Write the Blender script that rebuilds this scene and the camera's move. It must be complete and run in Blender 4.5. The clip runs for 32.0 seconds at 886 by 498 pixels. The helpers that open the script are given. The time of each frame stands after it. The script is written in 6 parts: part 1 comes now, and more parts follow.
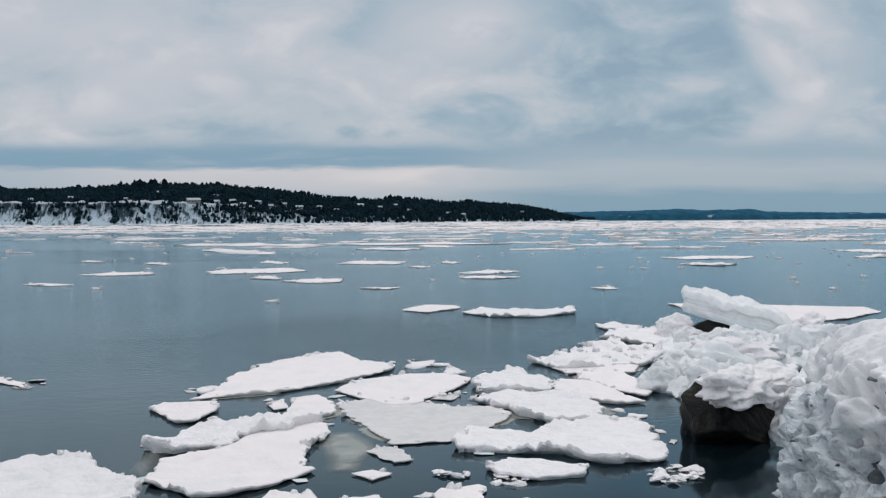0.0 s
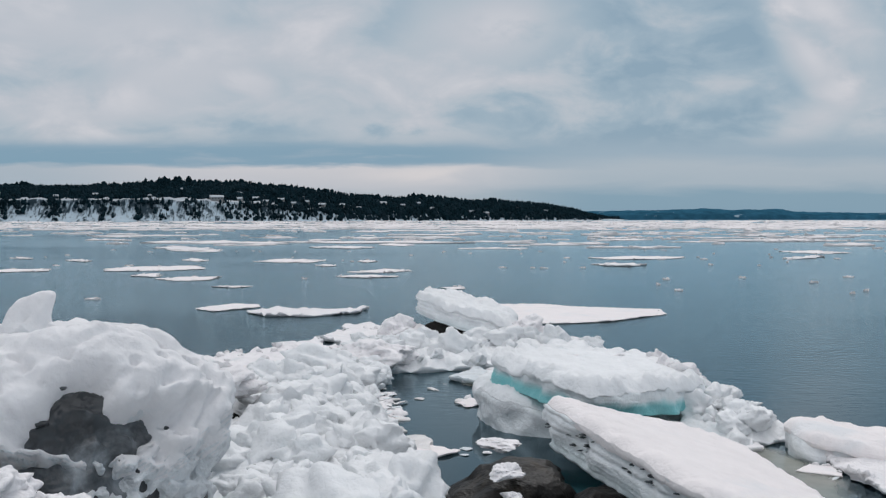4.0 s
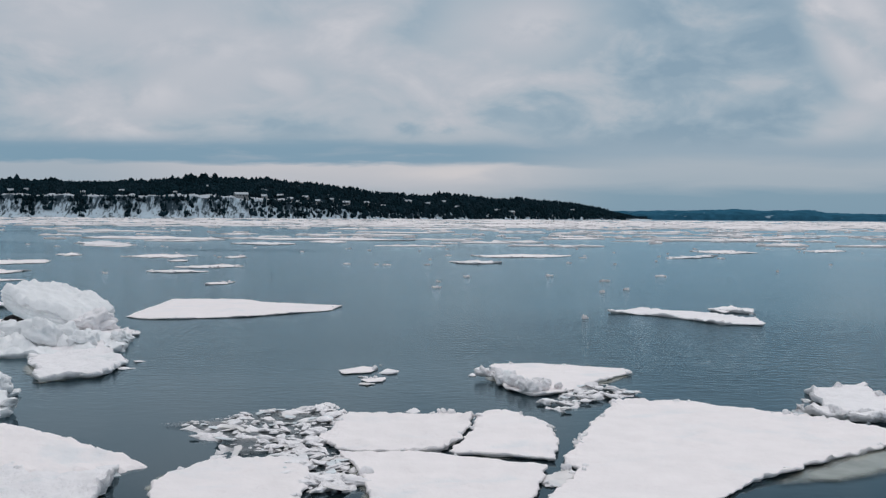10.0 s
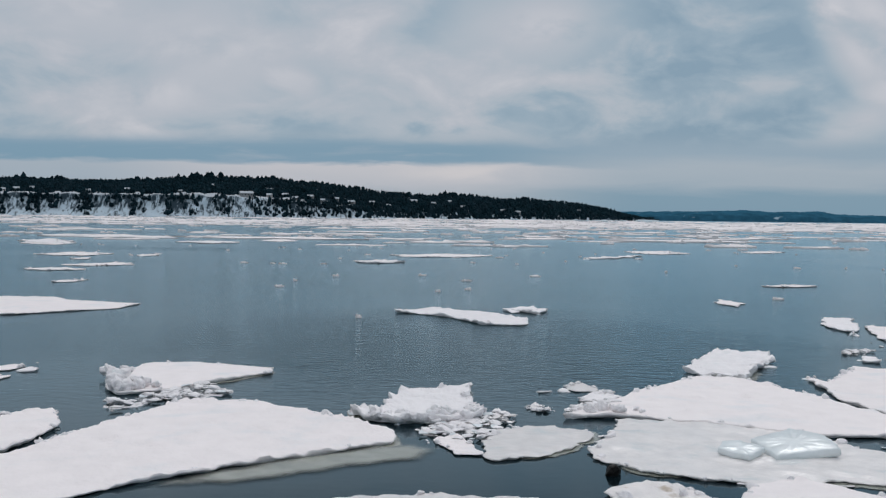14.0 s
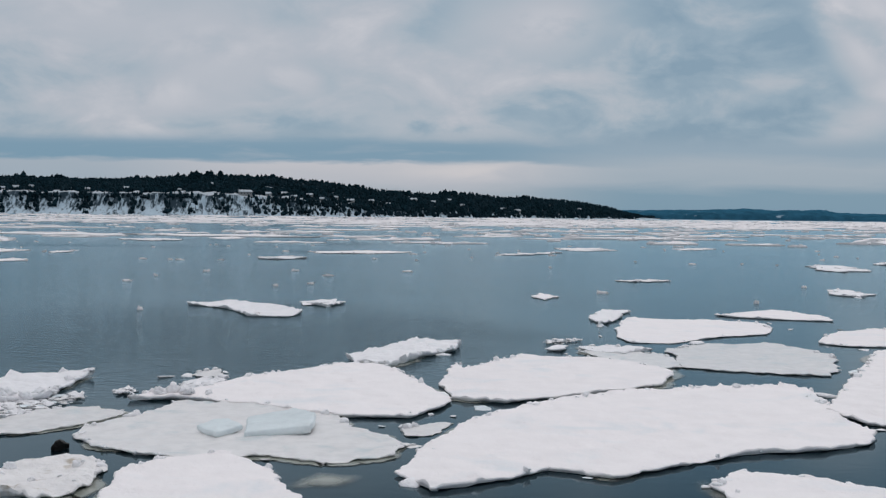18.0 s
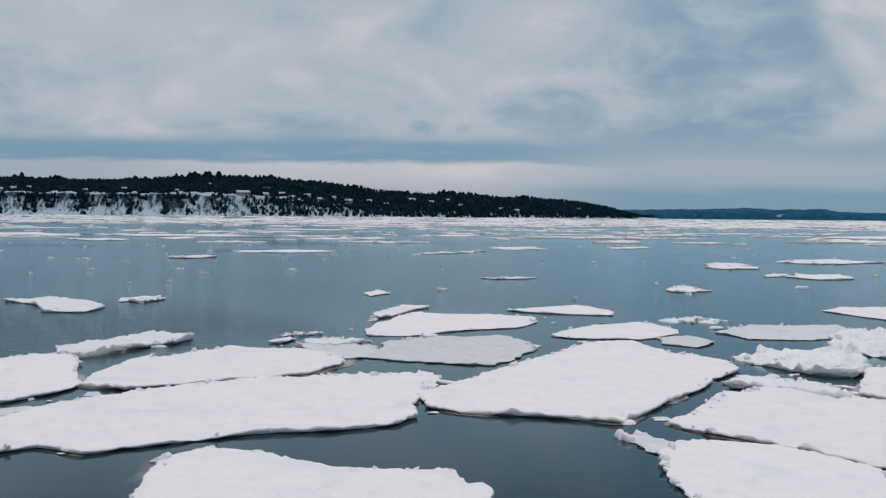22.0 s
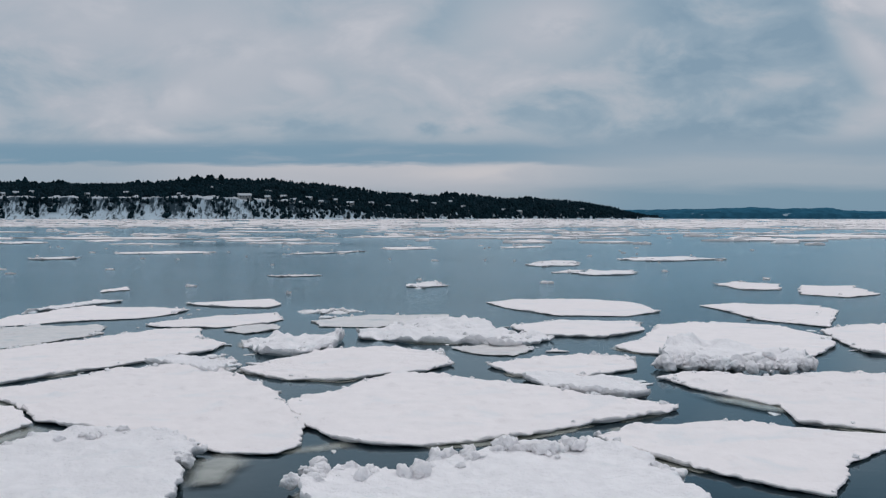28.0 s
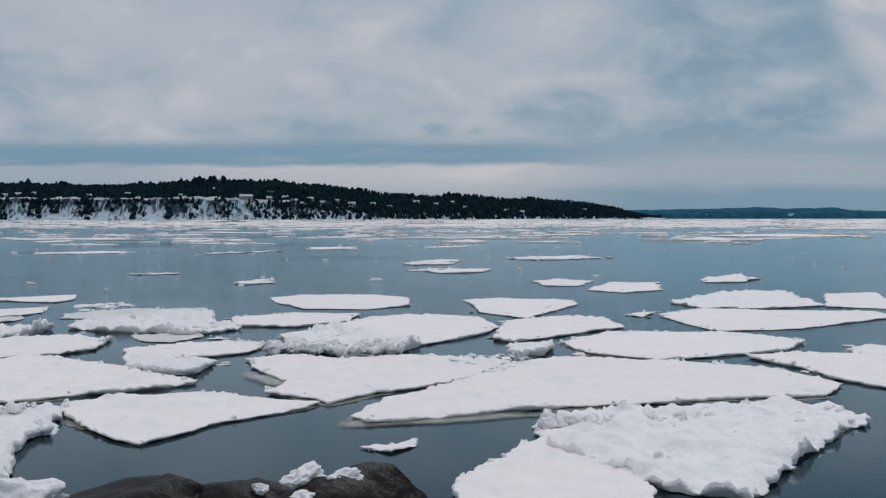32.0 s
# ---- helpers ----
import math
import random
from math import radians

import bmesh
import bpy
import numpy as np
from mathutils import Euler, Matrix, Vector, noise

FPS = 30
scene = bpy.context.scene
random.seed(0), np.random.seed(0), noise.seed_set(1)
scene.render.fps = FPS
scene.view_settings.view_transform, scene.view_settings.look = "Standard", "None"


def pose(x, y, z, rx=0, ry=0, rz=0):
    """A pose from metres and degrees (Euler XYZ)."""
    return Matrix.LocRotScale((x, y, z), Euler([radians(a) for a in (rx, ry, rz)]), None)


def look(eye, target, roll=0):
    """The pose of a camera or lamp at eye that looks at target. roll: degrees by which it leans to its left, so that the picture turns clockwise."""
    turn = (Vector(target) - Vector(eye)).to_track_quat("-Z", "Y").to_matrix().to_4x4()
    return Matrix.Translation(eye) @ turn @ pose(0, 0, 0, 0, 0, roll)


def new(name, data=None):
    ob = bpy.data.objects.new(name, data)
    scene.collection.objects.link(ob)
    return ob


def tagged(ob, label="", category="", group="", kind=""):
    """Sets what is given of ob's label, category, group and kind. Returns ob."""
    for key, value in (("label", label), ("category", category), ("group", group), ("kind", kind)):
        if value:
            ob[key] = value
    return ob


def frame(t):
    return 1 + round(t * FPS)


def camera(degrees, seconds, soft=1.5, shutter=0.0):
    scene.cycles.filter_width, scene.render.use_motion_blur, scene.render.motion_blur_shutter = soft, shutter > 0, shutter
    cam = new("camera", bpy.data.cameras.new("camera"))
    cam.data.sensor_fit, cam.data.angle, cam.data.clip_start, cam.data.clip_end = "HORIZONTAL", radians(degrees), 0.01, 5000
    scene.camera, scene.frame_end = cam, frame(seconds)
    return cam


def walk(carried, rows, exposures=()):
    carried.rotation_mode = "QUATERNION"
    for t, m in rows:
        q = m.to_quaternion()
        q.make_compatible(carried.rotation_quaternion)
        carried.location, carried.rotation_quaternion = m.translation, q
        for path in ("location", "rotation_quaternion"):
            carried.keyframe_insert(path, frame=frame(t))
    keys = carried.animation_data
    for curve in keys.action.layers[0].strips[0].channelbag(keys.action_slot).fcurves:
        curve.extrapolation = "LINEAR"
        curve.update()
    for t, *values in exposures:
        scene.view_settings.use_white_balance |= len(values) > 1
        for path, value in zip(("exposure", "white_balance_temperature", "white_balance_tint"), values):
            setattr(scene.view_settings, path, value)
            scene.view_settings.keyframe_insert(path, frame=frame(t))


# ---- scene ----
cam = camera(46.3, 32.0, soft=1.3)
PATH = [
    (0, pose(0.000, 1.208, 2.548, 88.446, 0.325, -3.815)),
    (1, pose(1.600, 1.109, 2.567, 88.411, 0.251, -3.431)),
    (2, pose(3.232, 1.028, 2.579, 88.383, 0.187, -3.067)),
    (3, pose(4.872, 0.972, 2.577, 88.366, 0.068, -2.705)),
    (4.5, pose(7.505, 0.935, 2.548, 88.355, 0.012, -2.169)),
    (6.5, pose(10.972, 0.965, 2.487, 88.312, -0.083, -1.572)),
    (8, pose(13.327, 1.068, 2.461, 88.302, -0.280, -1.132)),
    (9.5, pose(15.623, 1.203, 2.462, 88.277, -0.356, -0.762)),
    (11, pose(17.876, 1.280, 2.481, 88.292, -0.519, -0.430)),
    (12.5, pose(20.071, 1.379, 2.508, 88.274, -0.629, -0.242)),
    (13.5, pose(21.487, 1.363, 2.504, 88.270, -0.639, -0.178)),
    (15.5, pose(24.316, 1.167, 2.430, 88.225, -0.752, -0.063)),
    (17, pose(26.475, 0.939, 2.439, 88.187, -0.687, 0.000)),
    (18.5, pose(28.445, 0.745, 2.433, 88.184, -0.626, 0.036)),
    (20, pose(30.377, 0.548, 2.423, 88.164, -0.558, 0.073)),
    (21.5, pose(32.367, 0.168, 2.432, 88.176, -0.538, 0.103)),
    (23, pose(34.378, -0.296, 2.466, 88.207, -0.436, 0.140)),
    (24.5, pose(36.398, -0.766, 2.498, 88.236, -0.386, 0.229)),
    (25.5, pose(37.960, -1.109, 2.483, 88.228, -0.302, 0.310)),
    (27.5, pose(41.278, -1.813, 2.431, 88.269, -0.094, 0.499)),
    (28.5, pose(43.001, -2.224, 2.433, 88.272, -0.077, 0.601)),
    (29.5, pose(44.711, -2.660, 2.458, 88.276, -0.059, 0.697)),
    (30.5, pose(46.413, -3.173, 2.460, 88.294, 0.014, 0.785)),
    (32, pose(48.871, -4.035, 2.441, 88.297, 0.031, 0.884)),
]
walk(cam, PATH, exposures=[(0, -0.10, 6220, 7.5), (4, -0.13, 6200, 7.5), (11, -0.24, 6150, 7.5), (22, -0.28, 6090, 7.5), (32, -0.37, 6010, 7.5)])

# ---- sky, sun ----
SUN_UP, SUN_TURN = 42.0, 20.0


class Nodes:
    """Short calls for building node trees."""

    def __init__(self, tree):
        self.tree = tree
        tree.nodes.clear()

    def add(self, kind, **given):
        node = self.tree.nodes.new(kind)
        for key, value in given.items():
            setattr(node, key, value)
        return node

    def link(self, a, b):
        self.tree.links.new(a, b)

    def put(self, socket, value):
        if isinstance(value, bpy.types.NodeSocket):
            self.link(value, socket)
        else:
            socket.default_value = value

    def math(self, op, a, b=0.0, clamp=False):
        n = self.add("ShaderNodeMath", operation=op, use_clamp=clamp)
        self.put(n.inputs[0], a)
        self.put(n.inputs[1], b)
        return n.outputs[0]

    def smooth(self, value, low, high, to_low=0.0, to_high=1.0):
        n = self.add("ShaderNodeMapRange", interpolation_type="SMOOTHSTEP")
        self.put(n.inputs["Value"], value)
        for key, v in zip(("From Min", "From Max", "To Min", "To Max"), (low, high, to_low, to_high)):
            n.inputs[key].default_value = v
        return n.outputs[0]

    def noise(self, vector, scale, detail=4.0, rough=0.5, distort=0.0):
        n = self.add("ShaderNodeTexNoise")
        if vector is not None:
            self.link(vector, n.inputs["Vector"])
        n.inputs["Scale"].default_value = scale
        n.inputs["Detail"].default_value = detail
        n.inputs["Roughness"].default_value = rough
        n.inputs["Distortion"].default_value = distort
        return n.outputs[0]

    def ramp(self, value, *stops):
        n = self.add("ShaderNodeValToRGB")
        e = n.color_ramp.elements
        while len(e) < len(stops):
            e.new(0.5)
        for item, (at, colour) in zip(e, stops):
            item.position = at
            item.color = (*colour, 1)
        self.put(n.inputs[0], value)
        return n.outputs[0]

    def mix(self, factor, a, b, blend="MIX"):
        n = self.add("ShaderNodeMix", data_type="RGBA", blend_type=blend)
        self.put(n.inputs[0], factor)
        for socket, v in ((n.inputs[6], a), (n.inputs[7], b)):
            self.put(socket, v if isinstance(v, bpy.types.NodeSocket) else (*v, 1))
        return n.outputs[2]


def build_sky():
    world = bpy.data.worlds.new("sky")
    world.use_nodes = True
    scene.world = world
    g = Nodes(world.node_tree)
    clear = g.add("ShaderNodeTexSky", sky_type="NISHITA", sun_disc=False)
    clear.sun_elevation, clear.sun_rotation = radians(SUN_UP), radians(SUN_TURN)
    clear.air_density, clear.dust_density = 1.0, 2.0
    where = g.add("ShaderNodeTexCoord").outputs["Generated"]
    part = g.add("ShaderNodeSeparateXYZ")
    g.link(where, part.inputs[0])
    x, y, z = part.outputs
    up = g.math("MAXIMUM", z, 0.0)
    ahead = g.math("MAXIMUM", y, 0.15)
    u, w = g.math("DIVIDE", x, ahead), g.math("DIVIDE", up, ahead)
    # clouds drawn out sideways, more so towards the horizon
    sheet = g.add("ShaderNodeCombineXYZ")
    g.link(u, sheet.inputs[0])
    g.link(g.math("MULTIPLY", g.math("POWER", g.math("ADD", w, 0.01), 0.75), 1.55), sheet.inputs[1])
    sheet.inputs[2].default_value = 3.3
    sheet = sheet.outputs[0]
    broad = g.noise(sheet, 4.2, 3.0, 0.5, 0.4)
    fine = g.noise(sheet, 10.0, 9.0, 0.56, 0.3)
    thick = g.math("ADD", g.math("MULTIPLY", broad, 0.30), g.math("MULTIPLY", fine, 0.64))
    thick = g.math("ADD", thick, g.smooth(u, -0.02, 0.20, 0.105, -0.035))
    # thin bright places and thick blue ones: bearing, height, their half-sizes, tilt, how much
    for cu, cw, wide, tall, tilt, much in (
            (0.107, 0.185, 0.085, 0.040, 0.1, 0.17), (0.010, 0.087, 0.085, 0.018, 0.0, 0.11), (-0.264, 0.117, 0.12, 0.028, 0.12, 0.09),
            (-0.139, 0.126, 0.03, 0.016, -0.5, 0.10), (-0.230, 0.162, 0.17, 0.034, -0.12, 0.07), (-0.36, 0.197, 0.15, 0.03, 0.0, 0.06),
            (0.41, 0.205, 0.10, 0.040, -0.5, 0.26), (0.395, 0.165, 0.07, 0.026, -0.85, 0.20), (0.40, 0.094, 0.11, 0.024, 0.5, 0.10), (0.30, 0.125, 0.10, 0.018, 0.35, 0.05),
            (0.20, 0.118, 0.22, 0.040, 0.22, -0.07), (0.295, 0.080, 0.12, 0.020, 0.15, -0.08), (0.24, 0.180, 0.14, 0.04, 0.1, -0.05),
            (0.055, 0.115, 0.10, 0.024, 0.2, -0.05), (-0.38, 0.135, 0.12, 0.03, 0.0, -0.06), (-0.30, 0.080, 0.22, 0.014, 0.0, -0.05)):
        off_u, off_w = g.math("SUBTRACT", u, cu), g.math("SUBTRACT", w, cw)
        ca, sa = math.cos(tilt), math.sin(tilt)
        run = g.math("ADD", g.math("MULTIPLY", off_u, ca / wide), g.math("MULTIPLY", off_w, sa / wide))
        rise = g.math("ADD", g.math("MULTIPLY", off_w, ca / tall), g.math("MULTIPLY", off_u, -sa / tall))
        away = g.math("SQRT", g.math("ADD", g.math("MULTIPLY", run, run), g.math("MULTIPLY", rise, rise)))
        spot = g.smooth(g.math("ADD", away, g.math("MULTIPLY", g.math("SUBTRACT", fine, 0.5), 3.4)), 1.15, 0.0)
        thick = g.math("ADD", thick, g.math("MULTIPLY", spot, much))
    cloud = g.ramp(thick, (0.34, (0.285, 0.39, 0.48)), (0.45, (0.37, 0.46, 0.535)), (0.54, (0.49, 0.535, 0.585)), (0.62, (0.565, 0.575, 0.615)), (0.80, (0.78, 0.73, 0.74)))
    # layered bands close to the horizon
    streak = g.add("ShaderNodeCombineXYZ")
    g.link(u, streak.inputs[0])
    g.link(g.math("MULTIPLY", w, 7.0), streak.inputs[1])
    streak = g.noise(streak.outputs[0], 9.0, 6.0, 0.55, 0.3)
    wave = g.math("MULTIPLY", g.math("SUBTRACT", streak, 0.5), 0.020)
    level = g.math("MULTIPLY", g.math("ADD", w, wave), 5.0)
    bands = g.ramp(level, (0.0, (0.36, 0.44, 0.50)), (0.10, (0.44, 0.485, 0.53)), (0.16, (0.56, 0.56, 0.595)), (0.245, (0.63, 0.605, 0.625)),
                   (0.268, (0.25, 0.375, 0.475)), (0.345, (0.25, 0.375, 0.475)), (0.395, (0.43, 0.49, 0.545)))
    plain = g.ramp(level, (0.0, (0.25, 0.37, 0.46)), (0.12, (0.255, 0.375, 0.465)), (0.18, (0.41, 0.475, 0.535)), (0.25, (0.44, 0.495, 0.55)), (0.32, (0.35, 0.44, 0.52)), (0.40, (0.34, 0.43, 0.51)))
    west = g.ramp(level, (0.0, (0.38, 0.46, 0.53)), (0.16, (0.42, 0.48, 0.54)), (0.245, (0.44, 0.49, 0.545)), (0.268, (0.24, 0.37, 0.47)), (0.345, (0.25, 0.375, 0.475)), (0.395, (0.43, 0.49, 0.545)))
    bands = g.mix(g.smooth(u, -0.36, -0.16), west, bands)
    bands = g.mix(g.smooth(streak, 0.50, 0.72, 0.0, 0.35), bands, (0.52, 0.535, 0.575))
    glow = g.math("MULTIPLY", g.smooth(g.math("ABSOLUTE", g.math("SUBTRACT", u, 0.06)), 0.16, 0.0), g.smooth(g.math("ABSOLUTE", g.math("SUBTRACT", w, 0.043)), 0.014, 0.0))
    bands = g.mix(g.math("MULTIPLY", glow, g.smooth(fine, 0.36, 0.62)), bands, (0.74, 0.68, 0.67))
    bands = g.mix(g.smooth(u, 0.02, 0.20), bands, plain)
    colour = g.mix(g.smooth(w, 0.064, 0.088), bands, cloud)
    # an overcast sky is brightest overhead, and whiter
    above = g.mix(g.smooth(u, -0.25, 0.30), (0.27, 0.325, 0.37), (0.115, 0.165, 0.215))
    colour = g.mix(g.smooth(up, 0.23, 0.32), colour, above)
    colour = g.mix(g.smooth(up, 0.36, 0.75), colour, (0.60, 0.585, 0.595))
    lift = g.smooth(up, 0.36, 0.90, 1.0, 1.82)
    grey = g.add("ShaderNodeVectorMath", operation="SCALE")
    g.link(colour, grey.inputs[0])
    g.link(lift, grey.inputs["Scale"])
    overcast = g.add("ShaderNodeBackground")
    g.link(grey.outputs[0], overcast.inputs[0])
    overcast.inputs[1].default_value = 1.03
    blue = g.add("ShaderNodeBackground")
    g.link(clear.outputs[0], blue.inputs[0])
    blue.inputs[1].default_value = 0.05
    both = g.add("ShaderNodeMixShader")
    both.inputs[0].default_value = 0.95
    g.link(blue.outputs[0], both.inputs[1])
    g.link(overcast.outputs[0], both.inputs[2])
    g.link(both.outputs[0], g.add("ShaderNodeOutputWorld").inputs[0])


build_sky()
sun = new("sun", bpy.data.lights.new("sun", "SUN"))
sun.data.energy, sun.data.angle, sun.data.color = 0.7, radians(16), (1.0, 0.93, 0.89)
sun.matrix_world = look((0, 0, 60), (0 - math.sin(radians(SUN_TURN)) * math.cos(radians(SUN_UP)), 0 - math.cos(radians(SUN_TURN)) * math.cos(radians(SUN_UP)), 60 - math.sin(radians(SUN_UP))))

# ---- materials ----


def material(name, base, rough=0.6, spread=0.06, grain=8.0, bump=0.2, bump_scale=25.0, bump_size=0.02, stain=None, stain_at=(0.55, 0.7), stain_scale=1.5, crumb=0.0, **principled):
    """A surface with colour that varies at two scales and fine relief; stain: a second colour in patches."""
    m = bpy.data.materials.new(name)
    m.use_nodes = True
    g = Nodes(m.node_tree)
    where = g.add("ShaderNodeNewGeometry").outputs["Position"]
    shift = g.add("ShaderNodeObjectInfo").outputs["Random"]
    small = g.noise(where, grain, 5.0, 0.6)
    light = tuple(min(1.0, c * (1 + spread)) for c in base)
    dark = tuple(c * (1 - spread) for c in base)
    colour = g.ramp(g.math("ADD", g.math("MULTIPLY", small, 0.85), g.math("MULTIPLY", shift, 0.15)), (0.35, dark), (0.65, light))
    if stain:
        patch = g.noise(where, stain_scale, 6.0, 0.6, 0.4)
        colour = g.mix(g.smooth(patch, *stain_at), colour, stain)
    p = g.add("ShaderNodeBsdfPrincipled")
    g.link(colour, p.inputs["Base Color"])
    p.inputs["Roughness"].default_value = rough
    for key, value in principled.items():
        p.inputs[key.replace("_", " ").title().replace("Ior", "IOR")].default_value = value
    if bump:
        relief = g.add("ShaderNodeBump")
        relief.inputs["Strength"].default_value = bump
        relief.inputs["Distance"].default_value = bump_size
        both = g.math("ADD", g.noise(where, bump_scale, 4.0, 0.6), g.math("MULTIPLY", g.noise(where, bump_scale * 0.2, 3.0, 0.5), 2.0))
        if crumb:                                # frozen crumbs of several sizes, rounded, with sharp creases between them
            warp = g.add("ShaderNodeVectorMath", operation="MULTIPLY_ADD")
            shake = g.add("ShaderNodeTexNoise")
            g.link(where, shake.inputs["Vector"])
            shake.inputs["Scale"].default_value = 9.0
            g.link(shake.outputs["Color"], warp.inputs[0])
            warp.inputs[1].default_value = (0.10, 0.10, 0.10)
            g.link(where, warp.inputs[2])
            for scale, much in ((7.0, 1.0), (17.0, 0.55), (41.0, 0.28)):
                cell = g.add("ShaderNodeTexVoronoi")
                g.link(warp.outputs[0], cell.inputs["Vector"])
                cell.inputs["Scale"].default_value = scale
                both = g.math("SUBTRACT", both, g.math("MULTIPLY", cell.outputs["Distance"], crumb * much))
        g.link(both, relief.inputs["Height"])
        g.link(relief.outputs[0], p.inputs["Normal"])
    g.link(p.outputs[0], g.add("ShaderNodeOutputMaterial").inputs[0])
    return m


def water_material():
    """Dark river water: a murky body under a blue-tinted gloss, rippled by the wind away from the shore."""
    m = bpy.data.materials.new("river_water")
    m.use_nodes = True
    g = Nodes(m.node_tree)
    where = g.add("ShaderNodeNewGeometry").outputs["Position"]

    def stretched(turn, wide, deep):
        n = g.add("ShaderNodeMapping")
        g.link(where, n.inputs[0])
        n.inputs["Rotation"].default_value = (0, 0, radians(turn))
        n.inputs["Scale"].default_value = (wide, deep, 1.0)
        return n.outputs[0]

    split = g.add("ShaderNodeSeparateXYZ")
    g.link(where, split.inputs[0])
    open_water = g.smooth(split.outputs[1], 12.0, 20.0)          # the shore shelters the water along it
    wind = g.math("MULTIPLY", g.smooth(g.noise(stretched(10, 0.6, 1.0), 0.06, 3.0, 0.55, 0.3), 0.30, 0.66, 0.22, 1.0), open_water)
    # gusts that roughen two stretches of the open water
    gust = 0.0
    for cx, cy, wide, deep in ((23.0, 22.0, 9.0, 9.0), (2.0, 25.0, 8.0, 8.0)):
        off_x = g.math("DIVIDE", g.math("SUBTRACT", split.outputs[0], cx), wide)
        off_y = g.math("DIVIDE", g.math("SUBTRACT", split.outputs[1], cy), deep)
        away = g.math("SQRT", g.math("ADD", g.math("MULTIPLY", off_x, off_x), g.math("MULTIPLY", off_y, off_y)))
        gust = g.math("ADD", g.smooth(g.math("ADD", away, g.math("MULTIPLY", g.noise(where, 0.3, 3.0), 0.7)), 1.45, 0.55), gust)
    wavelets = g.math("MULTIPLY", g.noise(stretched(-5, 1.0, 2.0), 3.0, 3.0, 0.6, 0.4), g.math("MULTIPLY", gust, 2.6))
    glints = g.math("MULTIPLY", g.noise(stretched(-7, 1.0, 1.7), 4.2, 3.0, 0.6, 0.3), g.math("ADD", g.math("MULTIPLY", wind, 1.25), 0.06))
    swell = g.math("MULTIPLY", g.noise(stretched(12, 0.75, 1.0), 1.2, 2.0, 0.5), g.math("ADD", g.math("MULTIPLY", open_water, 0.42), 0.10))
    relief = g.add("ShaderNodeBump")
    relief.inputs["Distance"].default_value = 0.03
    relief.inputs["Strength"].default_value = 0.42
    g.link(g.math("ADD", g.math("ADD", glints, wavelets), swell), relief.inputs["Height"])
    body = g.add("ShaderNodeBsdfDiffuse")
    g.link(g.ramp(g.noise(where, 0.25, 3.0), (0.35, (0.003, 0.008, 0.011)), (0.7, (0.005, 0.011, 0.014))), body.inputs[0])
    gloss = g.add("ShaderNodeBsdfGlossy")
    gloss.inputs["Color"].default_value = (0.735, 0.915, 1.0, 1)
    g.link(g.math("ADD", g.math("MULTIPLY", wind, 0.07), 0.085), gloss.inputs["Roughness"])
    edge = g.add("ShaderNodeFresnel")
    edge.inputs["IOR"].default_value = 1.42
    for node in (body, gloss, edge):
        g.link(relief.outputs[0], node.inputs["Normal"])
    both = g.add("ShaderNodeMixShader")
    g.link(edge.outputs[0], both.inputs[0])
    g.link(body.outputs[0], both.inputs[1])
    g.link(gloss.outputs[0], both.inputs[2])
    g.link(both.outputs[0], g.add("ShaderNodeOutputMaterial").inputs[0])
    return m


WATER = water_material()
SNOW = material("wind_packed_snow", (0.935, 0.878, 0.868), 0.75, 0.03, 3.0, 0.45, 18.0, 0.034, stain=(0.83, 0.825, 0.835), stain_at=(0.52, 0.74), stain_scale=0.9)
SHORE_SNOW = material("shore_snow", (0.86, 0.868, 0.876), 0.6, 0.05, 4.0, 0.40, 14.0, 0.036, stain=(0.76, 0.80, 0.815), stain_at=(0.58, 0.76), stain_scale=2.2, crumb=0.6)
ROUGH_SNOW = material("crusted_snow", (0.90, 0.872, 0.878), 0.6, 0.05, 5.0, 0.5, 22.0, 0.034, stain=(0.78, 0.80, 0.81), stain_at=(0.56, 0.74), stain_scale=1.7, crumb=0.9)
STAINED_SNOW = material("brown_stained_snow", (0.82, 0.785, 0.77), 0.6, 0.08, 5.0, 0.7, 16.0, 0.04, stain=(0.46, 0.38, 0.29), stain_at=(0.58, 0.72), stain_scale=3.0)
ICE = material("grey_white_ice", (0.75, 0.79, 0.81), 0.35, 0.09, 9.0, 0.5, 14.0, 0.03, stain=(0.56, 0.58, 0.56), stain_at=(0.58, 0.78))
WET_ICE = material("waterlogged_ice", (0.82, 0.785, 0.765), 0.3, 0.08, 6.0, 0.45, 12.0, 0.02, stain=(0.66, 0.69, 0.69), stain_at=(0.52, 0.72), stain_scale=1.9)
SLUSH = material("dark_slush", (0.045, 0.065, 0.072), 0.15, 0.3, 6.0, 0.2, 9.0, 0.01, stain=(0.22, 0.25, 0.26), stain_at=(0.52, 0.66), stain_scale=4.0)
SUNK_ICE = material("sunken_ice", (0.33, 0.345, 0.30), 0.12, 0.25, 2.5, 0.15, 6.0, 0.015, stain=(0.34, 0.35, 0.30), stain_at=(0.45, 0.65), stain_scale=0.8)


def fade_at_rim(m, wide, most):
    """Thin ice that clears towards its rim."""
    tree = m.node_tree
    rim = tree.nodes.new("ShaderNodeAttribute")
    rim.attribute_name = "rim_distance"
    fade = tree.nodes.new("ShaderNodeMapRange")
    fade.interpolation_type = "SMOOTHSTEP"
    for key, value in (("From Min", 0.0), ("From Max", wide), ("To Min", 0.0), ("To Max", most)):
        fade.inputs[key].default_value = value
    tree.links.new(rim.outputs["Fac"], fade.inputs[0])
    tree.links.new(fade.outputs[0], [n for n in tree.nodes if n.type == "BSDF_PRINCIPLED"][0].inputs["Alpha"])


